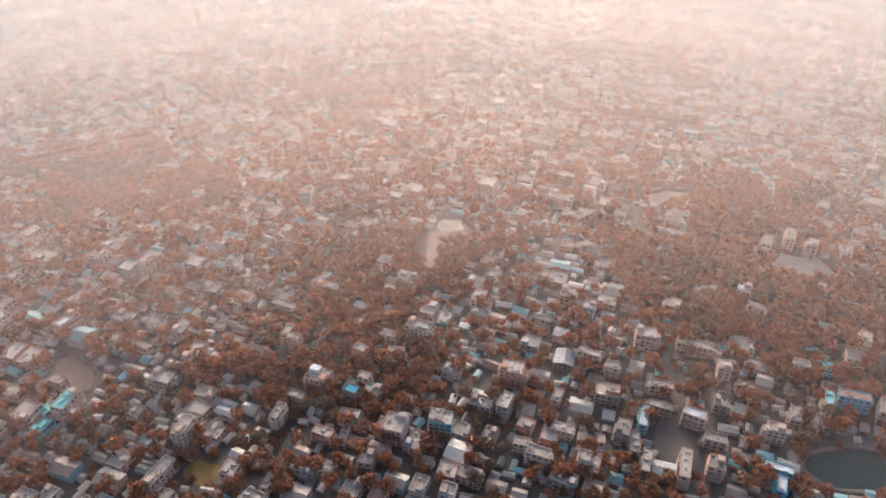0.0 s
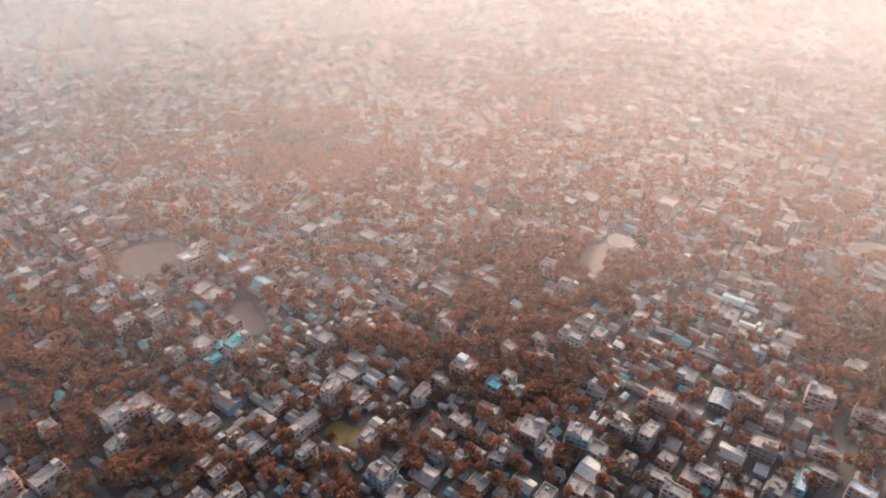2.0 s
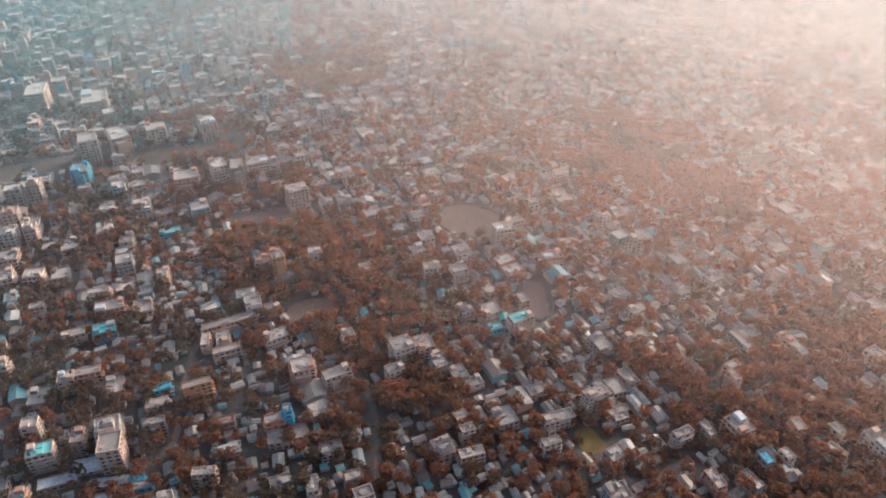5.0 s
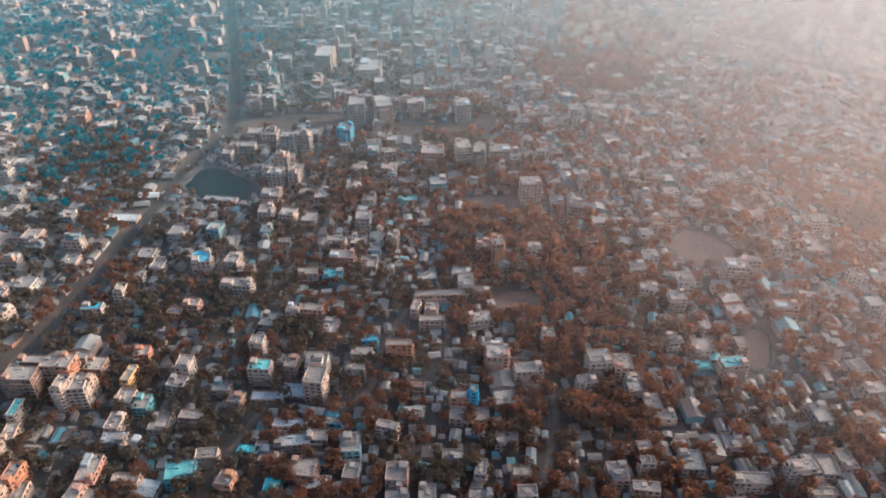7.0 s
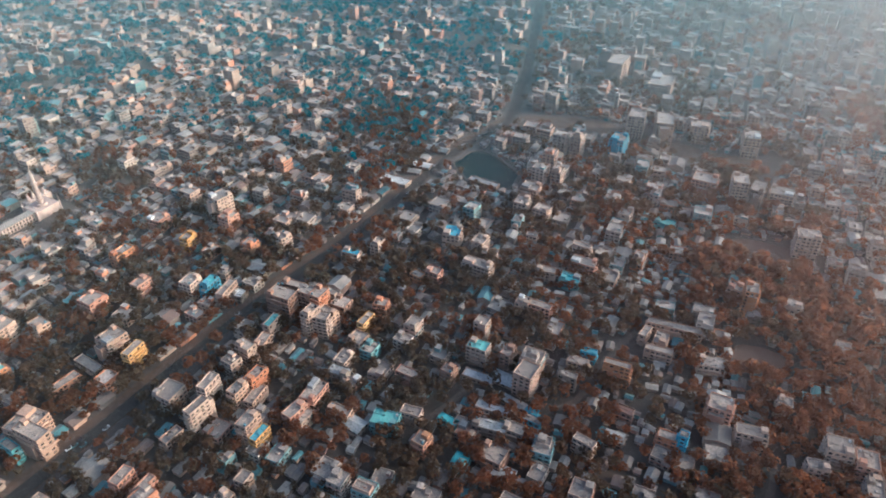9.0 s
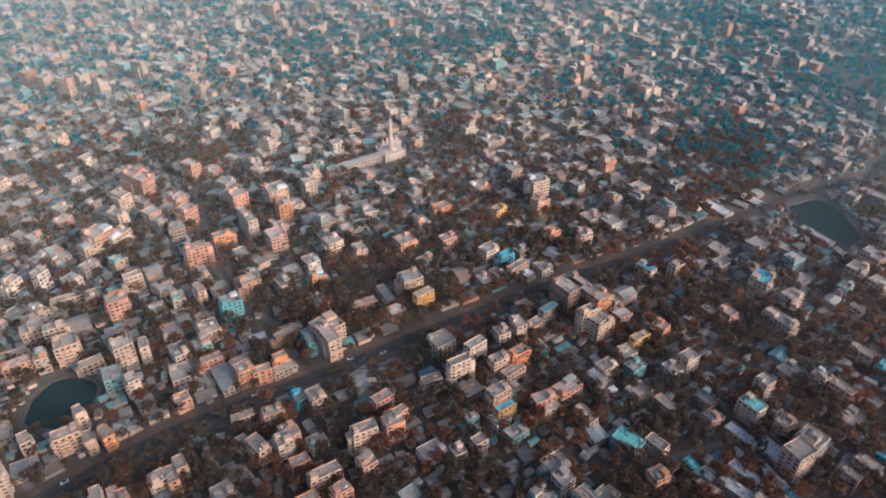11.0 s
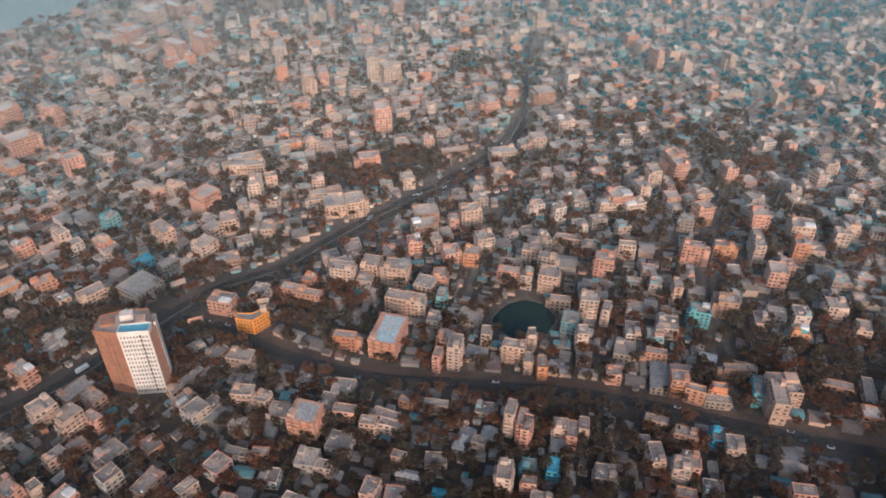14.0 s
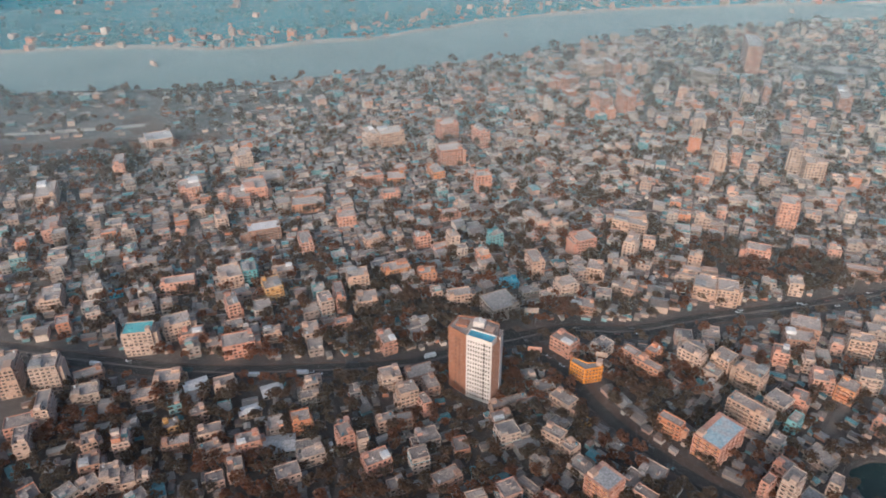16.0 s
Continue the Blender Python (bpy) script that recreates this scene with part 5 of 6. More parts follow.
for a, b in ((cp[0], cp[1]), (cp[5], cp[0])):
    window_grid(corner, b, a, 1.0, 5, 4, 3.2, 1.7, 1.5, 0.6)
child("stair_room", box_mesh("stair_room", -11.5, -7, -6, -1, 13, 17, WALL["W"], 0.2), corner)
take_disc(38, -391, 15)


def frame_building(name, x, y, w, d, floors, rot, mat, tarp, words):
    """A concrete frame filled with raw brick, still unfinished at the top."""
    root = tagged(new(name), words, "building")
    root.matrix_basis = pose(x, y, 0, 0, 0, rot)
    slab = box_mesh("floor_slab", -w / 2 - 0.6, w / 2 + 0.6, -d / 2 - 0.6, d / 2 + 0.6, 0, 0.35, WALL["P"])
    for f in range(1, floors + 1):
        child("floor_slab", slab, root, pose(0, 0, 3.2 * f))
    post = box_mesh("column", -0.3, 0.3, -0.3, 0.3, 0, 3.2 * floors + 0.9, WALL["P"])
    nx, ny = max(2, int(w / 5)), max(2, int(d / 5))
    for i in range(nx + 1):
        for j in range(ny + 1):
            if i in (0, nx) or j in (0, ny):
                child("column", post, root, pose(-w / 2 + w * i / nx, -d / 2 + d * j / ny, 0))
    child("wall", box_mesh("wall", -w / 2 + 0.5, w / 2 - 0.5, -d / 2 + 0.5, d / 2 - 0.5, 0, 3.2 * floors, mat), root)
    for s in (-1, 1):
        window_grid(root, (s * w / 2 * -1, s * (d / 2 - 0.45)), (s * w / 2, s * (d / 2 - 0.45)), 1.0, nx, floors, 3.2, 1.8, 1.5, 0.4)
        window_grid(root, (s * (w / 2 - 0.45), -s * d / 2), (s * (w / 2 - 0.45), s * d / 2), 1.0, ny, floors, 3.2, 1.8, 1.5, 0.4)
    if tarp:
        child("roof_sheet", box_mesh("roof_sheet", -w / 2 + 0.8, w / 2 - 3, -d / 2 + 1.5, d / 2 - 1, 3.2 * floors + 0.36, 3.2 * floors + 0.45, tarp), root, None, "faded blue roof covering")
    child("stair_room", box_mesh("stair_room", w / 2 - 4.4, w / 2 - 0.4, d / 2 - 6, d / 2 - 1, 3.2 * floors + 0.35, 3.2 * floors + 3.0, WALL["C"], 0.15), root)
    take_rect(x, y, w, d, rot, 2)
    return root


M_BLUEDECK = material("faded_blue_sheet", [(0.42, 0.48, 0.5), (0.3, 0.42, 0.46), (0.5, 0.5, 0.49)], 0.15, 0.6, 0.2, 0.1, 0.6)
frame_building("unfinished_block", -49, -350, 17.5, 28, 5, -29.5, WALL["O"], M_BLUEDECK, "unfinished orange brick block with a faded blue roof")
frame_building("brick_block", 11, -289, 16, 15, 6, -30, WALL["O"], ROOF["g"], "raw pink brick block with open window holes")

# mosque with one tall minaret and a long arcade
mosque = tagged(new("mosque"), "pale pink mosque with a tall slender minaret and long wing", "mosque")
mosque.matrix_basis = pose(-515, -350, 0, 0, 0, -28)
M_MOSQUE = material("mosque_plaster", [(0.52, 0.39, 0.33), (0.47, 0.36, 0.305)], 0.1, 0.7, 0.1, 0.1, 0.7, None, 0.3, 0.0, 0.2)
shaft = child("minaret", ring_mesh("minaret", 2.6, 1.5, 0, 36, M_MOSQUE, 12), mosque)
child("gallery", ring_mesh("gallery", 2.4, 2.6, 28, 29.6, M_MOSQUE, 12), shaft)
child("gallery", ring_mesh("gallery", 3.2, 3.4, 13, 14.4, M_MOSQUE, 12), shaft)
child("spire", ring_mesh("spire", 1.9, 0.1, 36, 43, M_MOSQUE, 12), shaft)
child("tower_foot", ring_mesh("tower_foot", 7, 4.4, 0, 10, M_MOSQUE, 8), mosque)
child("prayer_hall", box_mesh("prayer_hall", -11, 11, -10, 8, 0, 8, M_MOSQUE, 0.4), mosque)
for sx in (-11, 11):
    for sy in (-10, 8):
        child("pinnacle", ring_mesh("pinnacle", 1.1, 0.15, 0, 15, M_MOSQUE, 8), mosque, pose(sx, sy, 0))
for i in range(4):
    dome = child("dome", ring_mesh("dome", 2.2, 1.6, 8, 10, M_MOSQUE, 10), mosque, pose(-14 + 5 * i, -16, 0))
    child("spire", ring_mesh("spire", 1.6, 0.1, 10, 14.5, M_MOSQUE, 10), dome)
child("gallery_wing", box_mesh("gallery_wing", -18, 6, -19, -12, 0, 8, M_MOSQUE, 0.3), mosque)
child("arcade_wing", box_mesh("arcade_wing", 11, 68, -3, 5, 0, 7, M_MOSQUE, 0.4), mosque)
child("wing_roof", box_mesh("wing_roof", 10.5, 68.5, -3.4, 5.4, 7.02, 7.5, ROOF[""], 0.2), mosque)
window_grid(mosque, (68, 5.02), (11, 5.02), 0.8, 19, 2, 3.3, 1.6, 2.2, 0.8)
take_rect(-515, -350, 40, 44, -28, 2)
take_rect(-480, -368, 66, 14, -28, 2)

# water tower, round tank on a shaft
tank = tagged(new("water_tower"), "pale pink round water tower above the roofs", "water tower")
tank.matrix_basis = pose(-543, 429, 0)
child("shaft", ring_mesh("shaft", 3.4, 3.0, 0, 17, WALL["P"], 14), tank)
child("tank", ring_mesh("tank", 3.1, 5.6, 17, 20, WALL["P"], 16, False), tank)
child("tank_wall", ring_mesh("tank_wall", 5.6, 5.6, 20, 26, WALL["P"], 16), tank)
child("cap", ring_mesh("cap", 5.8, 1.0, 26.02, 28, ROOF[""], 16), tank)
take_disc(-543, 429, 8)


def billboard(x, y, w, h, z, rot, mat, words):
    root = tagged(new("billboard"), words, "billboard")
    root.matrix_basis = pose(x, y, 0, 0, 0, rot)
    child("panel", box_mesh("panel", -w / 2, w / 2, -0.2, 0.2, z, z + h, mat, 0.05), root)
    for s in (-0.35, 0.35):
        child("post", box_mesh("post", s * w - 0.2, s * w + 0.2, -0.7, -0.3, 0, z + h * 0.8, M_STEEL), root)
    for i in range(3):
        child("print_bar", box_mesh("print_bar", -w * 0.36, w * (0.3 - 0.1 * i), 0.22, 0.26, z + h * (0.2 + 0.22 * i), z + h * (0.3 + 0.22 * i), WALL["R"]), root)


billboard(76, -397, 10, 4.5, 8, 190, WALL["P"], "pinkish advertising board on steel posts")
billboard(89, -441, 11, 4.5, 9, 200, WALL["W"], "white advertising board on steel posts")
billboard(30, -402, 8, 4, 12, 180, WALL["W"], "white advertising board on a roof corner")


# ---------------------------------------------------------------- vehicles
def car_meshes(mat, length=4.2, tall=1.45, van=False):
    w = 0.85
    prof = [(-length / 2, 0.35), (length / 2, 0.35), (length / 2, 0.75), (length * 0.3, 0.92), (-length * 0.42, 0.95), (-length / 2, 0.85)]
    cab = [(-length * 0.4, 0.93), (length * 0.27, 0.9), (length * 0.12, tall), (-length * 0.3, tall)]
    if van:
        prof = [(-length / 2, 0.45), (length / 2, 0.45), (length / 2, 1.3), (length * 0.46, tall * 0.6), (-length / 2, tall * 0.6)]
        cab = [(-length * 0.5, tall * 0.6), (length * 0.46, tall * 0.6), (length * 0.42, tall), (-length * 0.49, tall)]
    out = []
    for name, pr, half, m in (("body", prof, w if not van else 1.15, mat), ("cabin", cab, 0.74 if not van else 1.1, M_GLASS if not van else mat)):
        n = len(pr)
        v = [(x, -half, z) for x, z in pr] + [(x, half, z) for x, z in pr]
        q = [tuple(range(n)), tuple(reversed(range(n, 2 * n)))] + [(i, n + i, n + (i + 1) % n, (i + 1) % n) for i in range(n)]
        out.append(mesh_of(name, v, q, [m]))
    return out


wheel = ring_mesh("wheel", 0.34, 0.34, -0.12, 0.12, M_RUBBER, 12)
PAINT = [("white", material("white_car_paint", [(0.7, 0.7, 0.7), (0.62, 0.62, 0.62)], 1, 0.35, 0, 0, 2, None, 0.5)), ("dark grey", material("dark_car_paint", [(0.05, 0.05, 0.055), (0.07, 0.07, 0.07)], 1, 0.35, 0, 0, 2, None, 0.5)),
         ("red", material("red_car_paint", [(0.17, 0.06, 0.05), (0.15, 0.06, 0.05)], 1, 0.35, 0, 0, 2, None, 0.5)), ("teal", material("teal_car_paint", [(0.06, 0.16, 0.18), (0.07, 0.15, 0.17)], 1, 0.4, 0, 0, 2, None, 0.5))]
masters = []
for words, mat in PAINT:
    for van in (False, True):
        L, H = (8.5, 2.9) if van else (4.2, 1.45)
        car = tagged(new("bus" if van else "car"), f"{words} {'bus' if van else 'car'} standing on the asphalt road", "bus" if van else "car", "road traffic")
        for me in car_meshes(mat, L, H, van):
            child(me.name.split(".")[0], me, car)
        for sx in (-0.32, 0.32):
            for sy in (-1, 1):
                child("wheel", wheel, car, pose(sx * L, sy * (0.85 if not van else 1.1), 0.34 if not van else 0.42, 90, 0, 0) @ Matrix.Diagonal((1.0 if not van else 1.25,) * 2 + (1, 1)))
        masters.append([car, False])
crng = random.Random(3)
for route, count, width in ((MAIN, 46, 3.2), (HIGHWAY, 64, 5.0), (AVENUE, 10, 4.0)):
    line = glide(route, 3)
    for _ in range(count):
        i = crng.randrange(4, len(line) - 4)
        t = (line[i + 2] - line[i - 2]).normalized()
        side = crng.choice((-1, 1))
        p = line[i] + Vector((-t.y, t.x)) * side * crng.uniform(1.6, width)
        m = pose(p.x, p.y, 0.23, 0, 0, math.degrees(math.atan2(t.y, t.x)) + (180 if side > 0 else 0) + crng.uniform(-4, 4))
        pick = masters[crng.choice((0, 0, 0, 0, 2, 2, 2, 0, 2, 4, 6, 1, 3))]
        if pick[1]:
            copy_thing(pick[0], m)
        else:
            pick[0].matrix_basis, pick[1] = m, True
for car, used in masters:
    if not used:
        line = glide(HIGHWAY, 3)
        p = line[len(line) // 3]
        car.matrix_basis = pose(p.x, p.y, 0.23, 0, 0, 20)


def boat(x, y, length, rot, words):
    root = tagged(new("boat"), words, "boat", "river boats")
    root.matrix_basis = pose(x, y, 0.05, 0, 0, rot)
    a, b = length / 2, length * 0.11
    v = [(-a, -b * 0.8, 0), (a * 0.7, -b * 0.8, 0), (a, 0, 0), (a * 0.7, b * 0.8, 0), (-a, b * 0.8, 0)]
    v += [(x * 1.03, y * 1.25, 2.4) for x, y, _ in v]
    q = [(i, (i + 1) % 5, 5 + (i + 1) % 5, 5 + i) for i in range(5)] + [(5, 6, 7, 8, 9)]
    child("hull", mesh_of("hull", v, q, [WALL["R"]]), root)
    child("deckhouse", box_mesh("deckhouse", -a * 0.7, a * 0.4, -b * 0.7, b * 0.7, 2.42, 6.5, WALL["W"], 0.3), root)
    child("deckhouse_roof", box_mesh("deckhouse_roof", -a * 0.75, a * 0.45, -b * 0.8, b * 0.8, 6.52, 6.9, WALL["W"]), root)


boat(816, -911, 26, 155, "white river ferry lying on the pale river")
boat(330, -1255, 16, 130, "small cargo boat on the pale river")
boat(-160, -1610, 18, 120, "small cargo boat on the pale river")
boat(1020, -760, 14, 160, "small wooden boat on the pale river")


# ---------------------------------------------------------------- the rest of the town, too many to count
def district(x, y):
    """Street direction, share of built plots, share of gardens, mean storeys."""
    r = math.hypot(x, y)
    if beyond_river(x, y):
        q = min(range(0, NB, 2), key=lambda i: (far[i].x - x) ** 2 + (far[i].y - y) ** 2)
        inland = math.hypot(far[q].x - x, far[q].y - y)
        return (10, 0.3, 0.35, 1.3) if inland < 130 else (10, 0.03, 0.12, 1.2)
    rot = 40 if x > 60 and y < -200 else -21 if y > 150 else 0 if y < -430 else -27
    if y > 150 + 0.25 * x and x > -420:
        built, green, storeys = 0.68, 0.7, 1.5
    elif x < -560 and y > 40:
        built, green, storeys = 0.82, 0.5, 2.5
    elif y < -250:
        built, green, storeys = 0.9, 0.42, 1.5 if y < -470 else 1.7
    else:
        built, green, storeys = 0.76, 0.55, 1.5
    lush = noise.noise((x * 0.006, y * 0.006, 11.0)) + 0.5 * noise.noise((x * 0.017, y * 0.017, 5.0))
    built *= 1.0 - max(0.0, min(0.85, (lush - 0.12) * 3.0 if y > 100 + 0.25 * x else (lush - 0.25) * 2.5))
    if y > 100 + 0.25 * x:
        green = 0.88 if lush > 0.16 else green * 0.62
    else:
        green = 0.9 if lush > 0.3 else green
    if (x + 690) ** 2 + (y - 490) ** 2 < 75 ** 2 or (x + 85) ** 2 / 60 ** 2 + (y + 590) ** 2 / 36 ** 2 < 1:
        built, green = 0.04, 0.85
    if x > 200 and y < -470:
        # low sheds and workshops towards the river
        built, green, storeys = 0.92, 0.3, 0.95
    if x > 560 and y < -480:
        built, green = built * 0.35, 0.5
    return rot, built, min(green, 0.9), storeys


def beyond_road(x, y):
    """Whether a place lies in the dense quarter on the far side of the main road."""
    return x < 60 and y < -363 + 0.5565 * (25 - x)


def seen_side(x, y):
    """The quarter of the plan that lies behind the whole turn needs no far houses."""
    a = math.degrees(math.atan2(-x, y)) % 360
    return a < 238 or a > 318


tr = np.random.RandomState(11)
low, tall = [], []
for rot in (40, -21, 0, -27, 10):
    c, s = math.cos(radians(rot)), math.sin(radians(rot))
    step = 14.5
    n = int(2000 / step)
    for i in range(-n, n + 1):
        for j in range(-n, n + 1):
            u = (i + 0.25 * (j % 2)) * step + tr.uniform(-2.5, 2.5)
            w = j * step + tr.uniform(-2.5, 2.5)
            x, y = u * c - w * s, u * s + w * c
            r2 = x * x + y * y
            if r2 > 1950 ** 2 or (r2 > 1500 ** 2 and y > -700) or (r2 > 420 ** 2 and not seen_side(x, y)):
                continue
            dr, built, green, storeys = district(x, y)
            if dr != rot or tr.rand() > built:
                continue
            fl = max(1, min(4 if y > 100 and x > -560 else 7, int(round(tr.gamma(2.6, storeys / 2.6)))))
            ww, dd = tr.uniform(8, 14.5), tr.uniform(8, 14.5)
            if fl == 1:
                ww, dd = tr.uniform(5, 11.5), tr.uniform(4, 7.5)
            a = radians(rot + tr.normal(0, 4))
            ok = True
            for px, py in ((0, 0), (.5, .5), (-.5, .5), (.5, -.5), (-.5, -.5)):
                if not is_free(x + px * ww * math.cos(a) - py * dd * math.sin(a), y + px * ww * math.sin(a) + py * dd * math.cos(a)):
                    ok = False
                    break
            if not ok:
                continue
            take_rect(x, y, ww, dd, math.degrees(a), 0.3)
            (low if fl == 1 or (fl == 2 and tr.rand() < 0.25) else tall).append((x, y, ww, dd, 3.1 * fl, a, fl))
            if fl > 2 and tr.rand() < 0.6:
                # a lower wing or a set-back upper floor breaks the block
                if tr.rand() < 0.5:
                    off = 0.5 * ww * tr.choice((-1, 1))
                    tall.append((x + off * math.cos(a), y + off * math.sin(a), ww * tr.uniform(0.35, 0.6), dd * tr.uniform(0.5, 0.9), 3.1 * (fl - 1), a, fl - 1))
                else:
                    off = 0.2 * ww * tr.choice((-1, 1))
                    tall.append((x + off * math.cos(a), y + off * math.sin(a), ww * 0.55, dd * tr.uniform(0.55, 0.9), 3.1 * fl + 2.6, a, fl))


# a broken row of tin-roofed shops and stalls along the far edge of the main road's verge
line = glide(MAIN, 4)
k = 12
while k < len(line) - 6:
    ww, dd = tr.uniform(7, 16), tr.uniform(6, 9)
    t = (line[k + 2] - line[k - 2]).normalized()
    off = tr.uniform(15.0, 17.5)
    x, y = line[k].x - t.y * off, line[k].y + t.x * off
    a = math.atan2(t.y, t.x)
    if tr.rand() < 0.85 and all(is_free(x + px * ww * math.cos(a) - py * dd * math.sin(a), y + px * ww * math.sin(a) + py * dd * math.cos(a)) for px, py in ((0, 0), (.5, .4), (-.5, .4), (.5, -.4), (-.5, -.4))):
        take_rect(x, y, ww, dd, math.degrees(a), 0.2)
        low.append((x, y, ww, dd, tr.uniform(2.8, 4.0), a, 1))
        k += max(2, int(ww / 4))
    k += 1


# small sheds and lean-tos fill the gaps between the plots
step = 5.5
n = int(900 / step)
for i in range(-n, n + 1):
    for j in range(-n, n + 1):
        x, y = i * step + tr.uniform(-3, 3), j * step + tr.uniform(-3, 3)
        r2 = x * x + y * y
        if r2 > 900 ** 2 or (r2 > 420 ** 2 and not seen_side(x, y)) or not is_free(x, y):
            continue
        rot, built, green, storeys = district(x, y)
        if tr.rand() > built * (0.68 if r2 < 430 ** 2 and y < 100 and not beyond_road(x, y) else 0.95):
            continue
        ww, dd = tr.uniform(3.2, 7.5), tr.uniform(2.6, 4.8)
        a = radians(rot + tr.normal(0, 7) + tr.choice((0, 90)))
        if all(is_free(x + px * ww * math.cos(a) - py * dd * math.sin(a), y + px * ww * math.sin(a) + py * dd * math.cos(a)) for px, py in ((.5, .5), (-.5, .5), (.5, -.5), (-.5, -.5))):
            take_rect(x, y, ww, dd, math.degrees(a), 0.0)
            low.append((x, y, ww, dd, tr.uniform(2.3, 3.4), a, 1))


def place(local, hs):
    """Local corner arrays (n, k, 3) to the world, by each house's turn and place."""
    c, s = np.cos(hs[:, 5])[:, None], np.sin(hs[:, 5])[:, None]
    x = local[..., 0] * c - local[..., 1] * s + hs[:, 0:1]
    y = local[..., 0] * s + local[..., 1] * c + hs[:, 1:2]
    return np.stack([x, y, local[..., 2]], -1)


def stamped(hs, scale, shift, quads, mats):
    """One small mesh stamped on every house: corner = scale * (w/2, d/2, h) + shift."""
    dims = np.stack([hs[:, 2] / 2, hs[:, 3] / 2, hs[:, 4]], -1)
    local = scale[None] * dims[:, None, :] + (shift[None] if shift.ndim == 2 else shift)
    v = place(local, hs).reshape(-1, 3)
    q = (np.array(quads)[None] + (np.arange(len(hs)) * len(scale))[:, None, None]).reshape(-1, 4)
    return v, q, np.tile(mats, len(hs))


CORN = np.array([(-1, -1), (1, -1), (1, 1), (-1, 1)], float)
tall, low = np.array(tall), np.array(low)


def join(pieces):
    vs, qs, ms, b = [], [], [], 0
    for v, q, m in pieces:
        vs.append(v), qs.append(q + b), ms.append(m)
        b += len(v)
    return np.concatenate(vs), np.concatenate(qs), np.concatenate(ms)


def flat_houses(hs):
    sc = np.array([(*c, 0) for c in CORN] + [(*c, 1) for c in CORN] * 3)
    sh = np.array([(0, 0, 0)] * 4 + [(0, 0, 0.85)] * 4 + [(*(-0.28 * c), 0.85) for c in CORN] + [(*(-0.28 * c), 0.0) for c in CORN])
    q, m = [], []
    for k in range(4):
        n = (k + 1) % 4
        q += [(k, n, 4 + n, 4 + k), (4 + k, 4 + n, 8 + n, 8 + k), (8 + k, 8 + n, 12 + n, 12 + k)]
        m += [0, 0, 0]
    q.append((12, 13, 14, 15))
    m.append(1)
    out = [stamped(hs, sc, sh, q, m)]
    # stair rooms and sheds on the decks
    some = hs[tr.rand(len(hs)) < 0.75]
    n = len(some)
    sgn = tr.choice([-1, 1], (n, 1, 2))
    half = tr.uniform(1.3, 2.6, (n, 1, 2))
    mid = sgn * (np.stack([some[:, 2], some[:, 3]], -1)[:, None] / 2 - half - 0.6)
    base = np.concatenate([mid + half * CORN[None], np.broadcast_to(some[:, 4][:, None, None], (n, 4, 1))], -1)
    top = base + np.array([0, 0, 1]) * tr.uniform(2.2, 3.1, (n, 1, 1))
    v = place(np.concatenate([base, top], 1), some).reshape(-1, 3)
    qq = np.array([(0, 1, 5, 4), (1, 2, 6, 5), (2, 3, 7, 6), (3, 0, 4, 7), (4, 5, 6, 7)])
    out.append((v, (qq[None] + (np.arange(n) * 8)[:, None, None]).reshape(-1, 4), np.tile([0, 0, 0, 0, 1], n)))
    # tanks, stores and half-built rooms on the decks nearer by
    near_by = hs[np.hypot(hs[:, 0], hs[:, 1]) < 760]
    for _ in range(2):
        some = near_by[tr.rand(len(near_by)) < 0.8]
        n = len(some)
        half = tr.uniform(0.5, 1.7, (n, 1, 2))
        mid = tr.uniform(-1, 1, (n, 1, 2)) * (np.stack([some[:, 2], some[:, 3]], -1)[:, None] / 2 - half - 0.5)
        base = np.concatenate([mid + half * CORN[None], np.broadcast_to(some[:, 4][:, None, None], (n, 4, 1))], -1)
        top = base + np.array([0, 0, 1]) * tr.uniform(0.5, 1.9, (n, 1, 1))
        v = place(np.concatenate([base, top], 1), some).reshape(-1, 3)
        out.append((v, (qq[None] + (np.arange(n) * 8)[:, None, None]).reshape(-1, 4), np.tile([0, 0, 0, 0, 1], n)))
    return out


def ledges(hs):
    """A projecting slab round the house at each floor."""
    out = []
    for f in range(1, 8):
        part = hs[hs[:, 6] > f]
        if len(part) == 0:
            break
        sc = np.array([(*c, 0) for c in CORN] * 3)
        z = 3.1 * f
        sh = np.array([(0, 0, z - 0.2)] * 4 + [(*(0.5 * c), z) for c in CORN] + [(0, 0, z + 0.02)] * 4)
        q = [(4 * r + k, 4 * r + (k + 1) % 4, 4 * r + 4 + (k + 1) % 4, 4 * r + 4 + k) for r in range(2) for k in range(4)]
        out.append(stamped(part, sc, sh, q, [0] * 8))
    return out


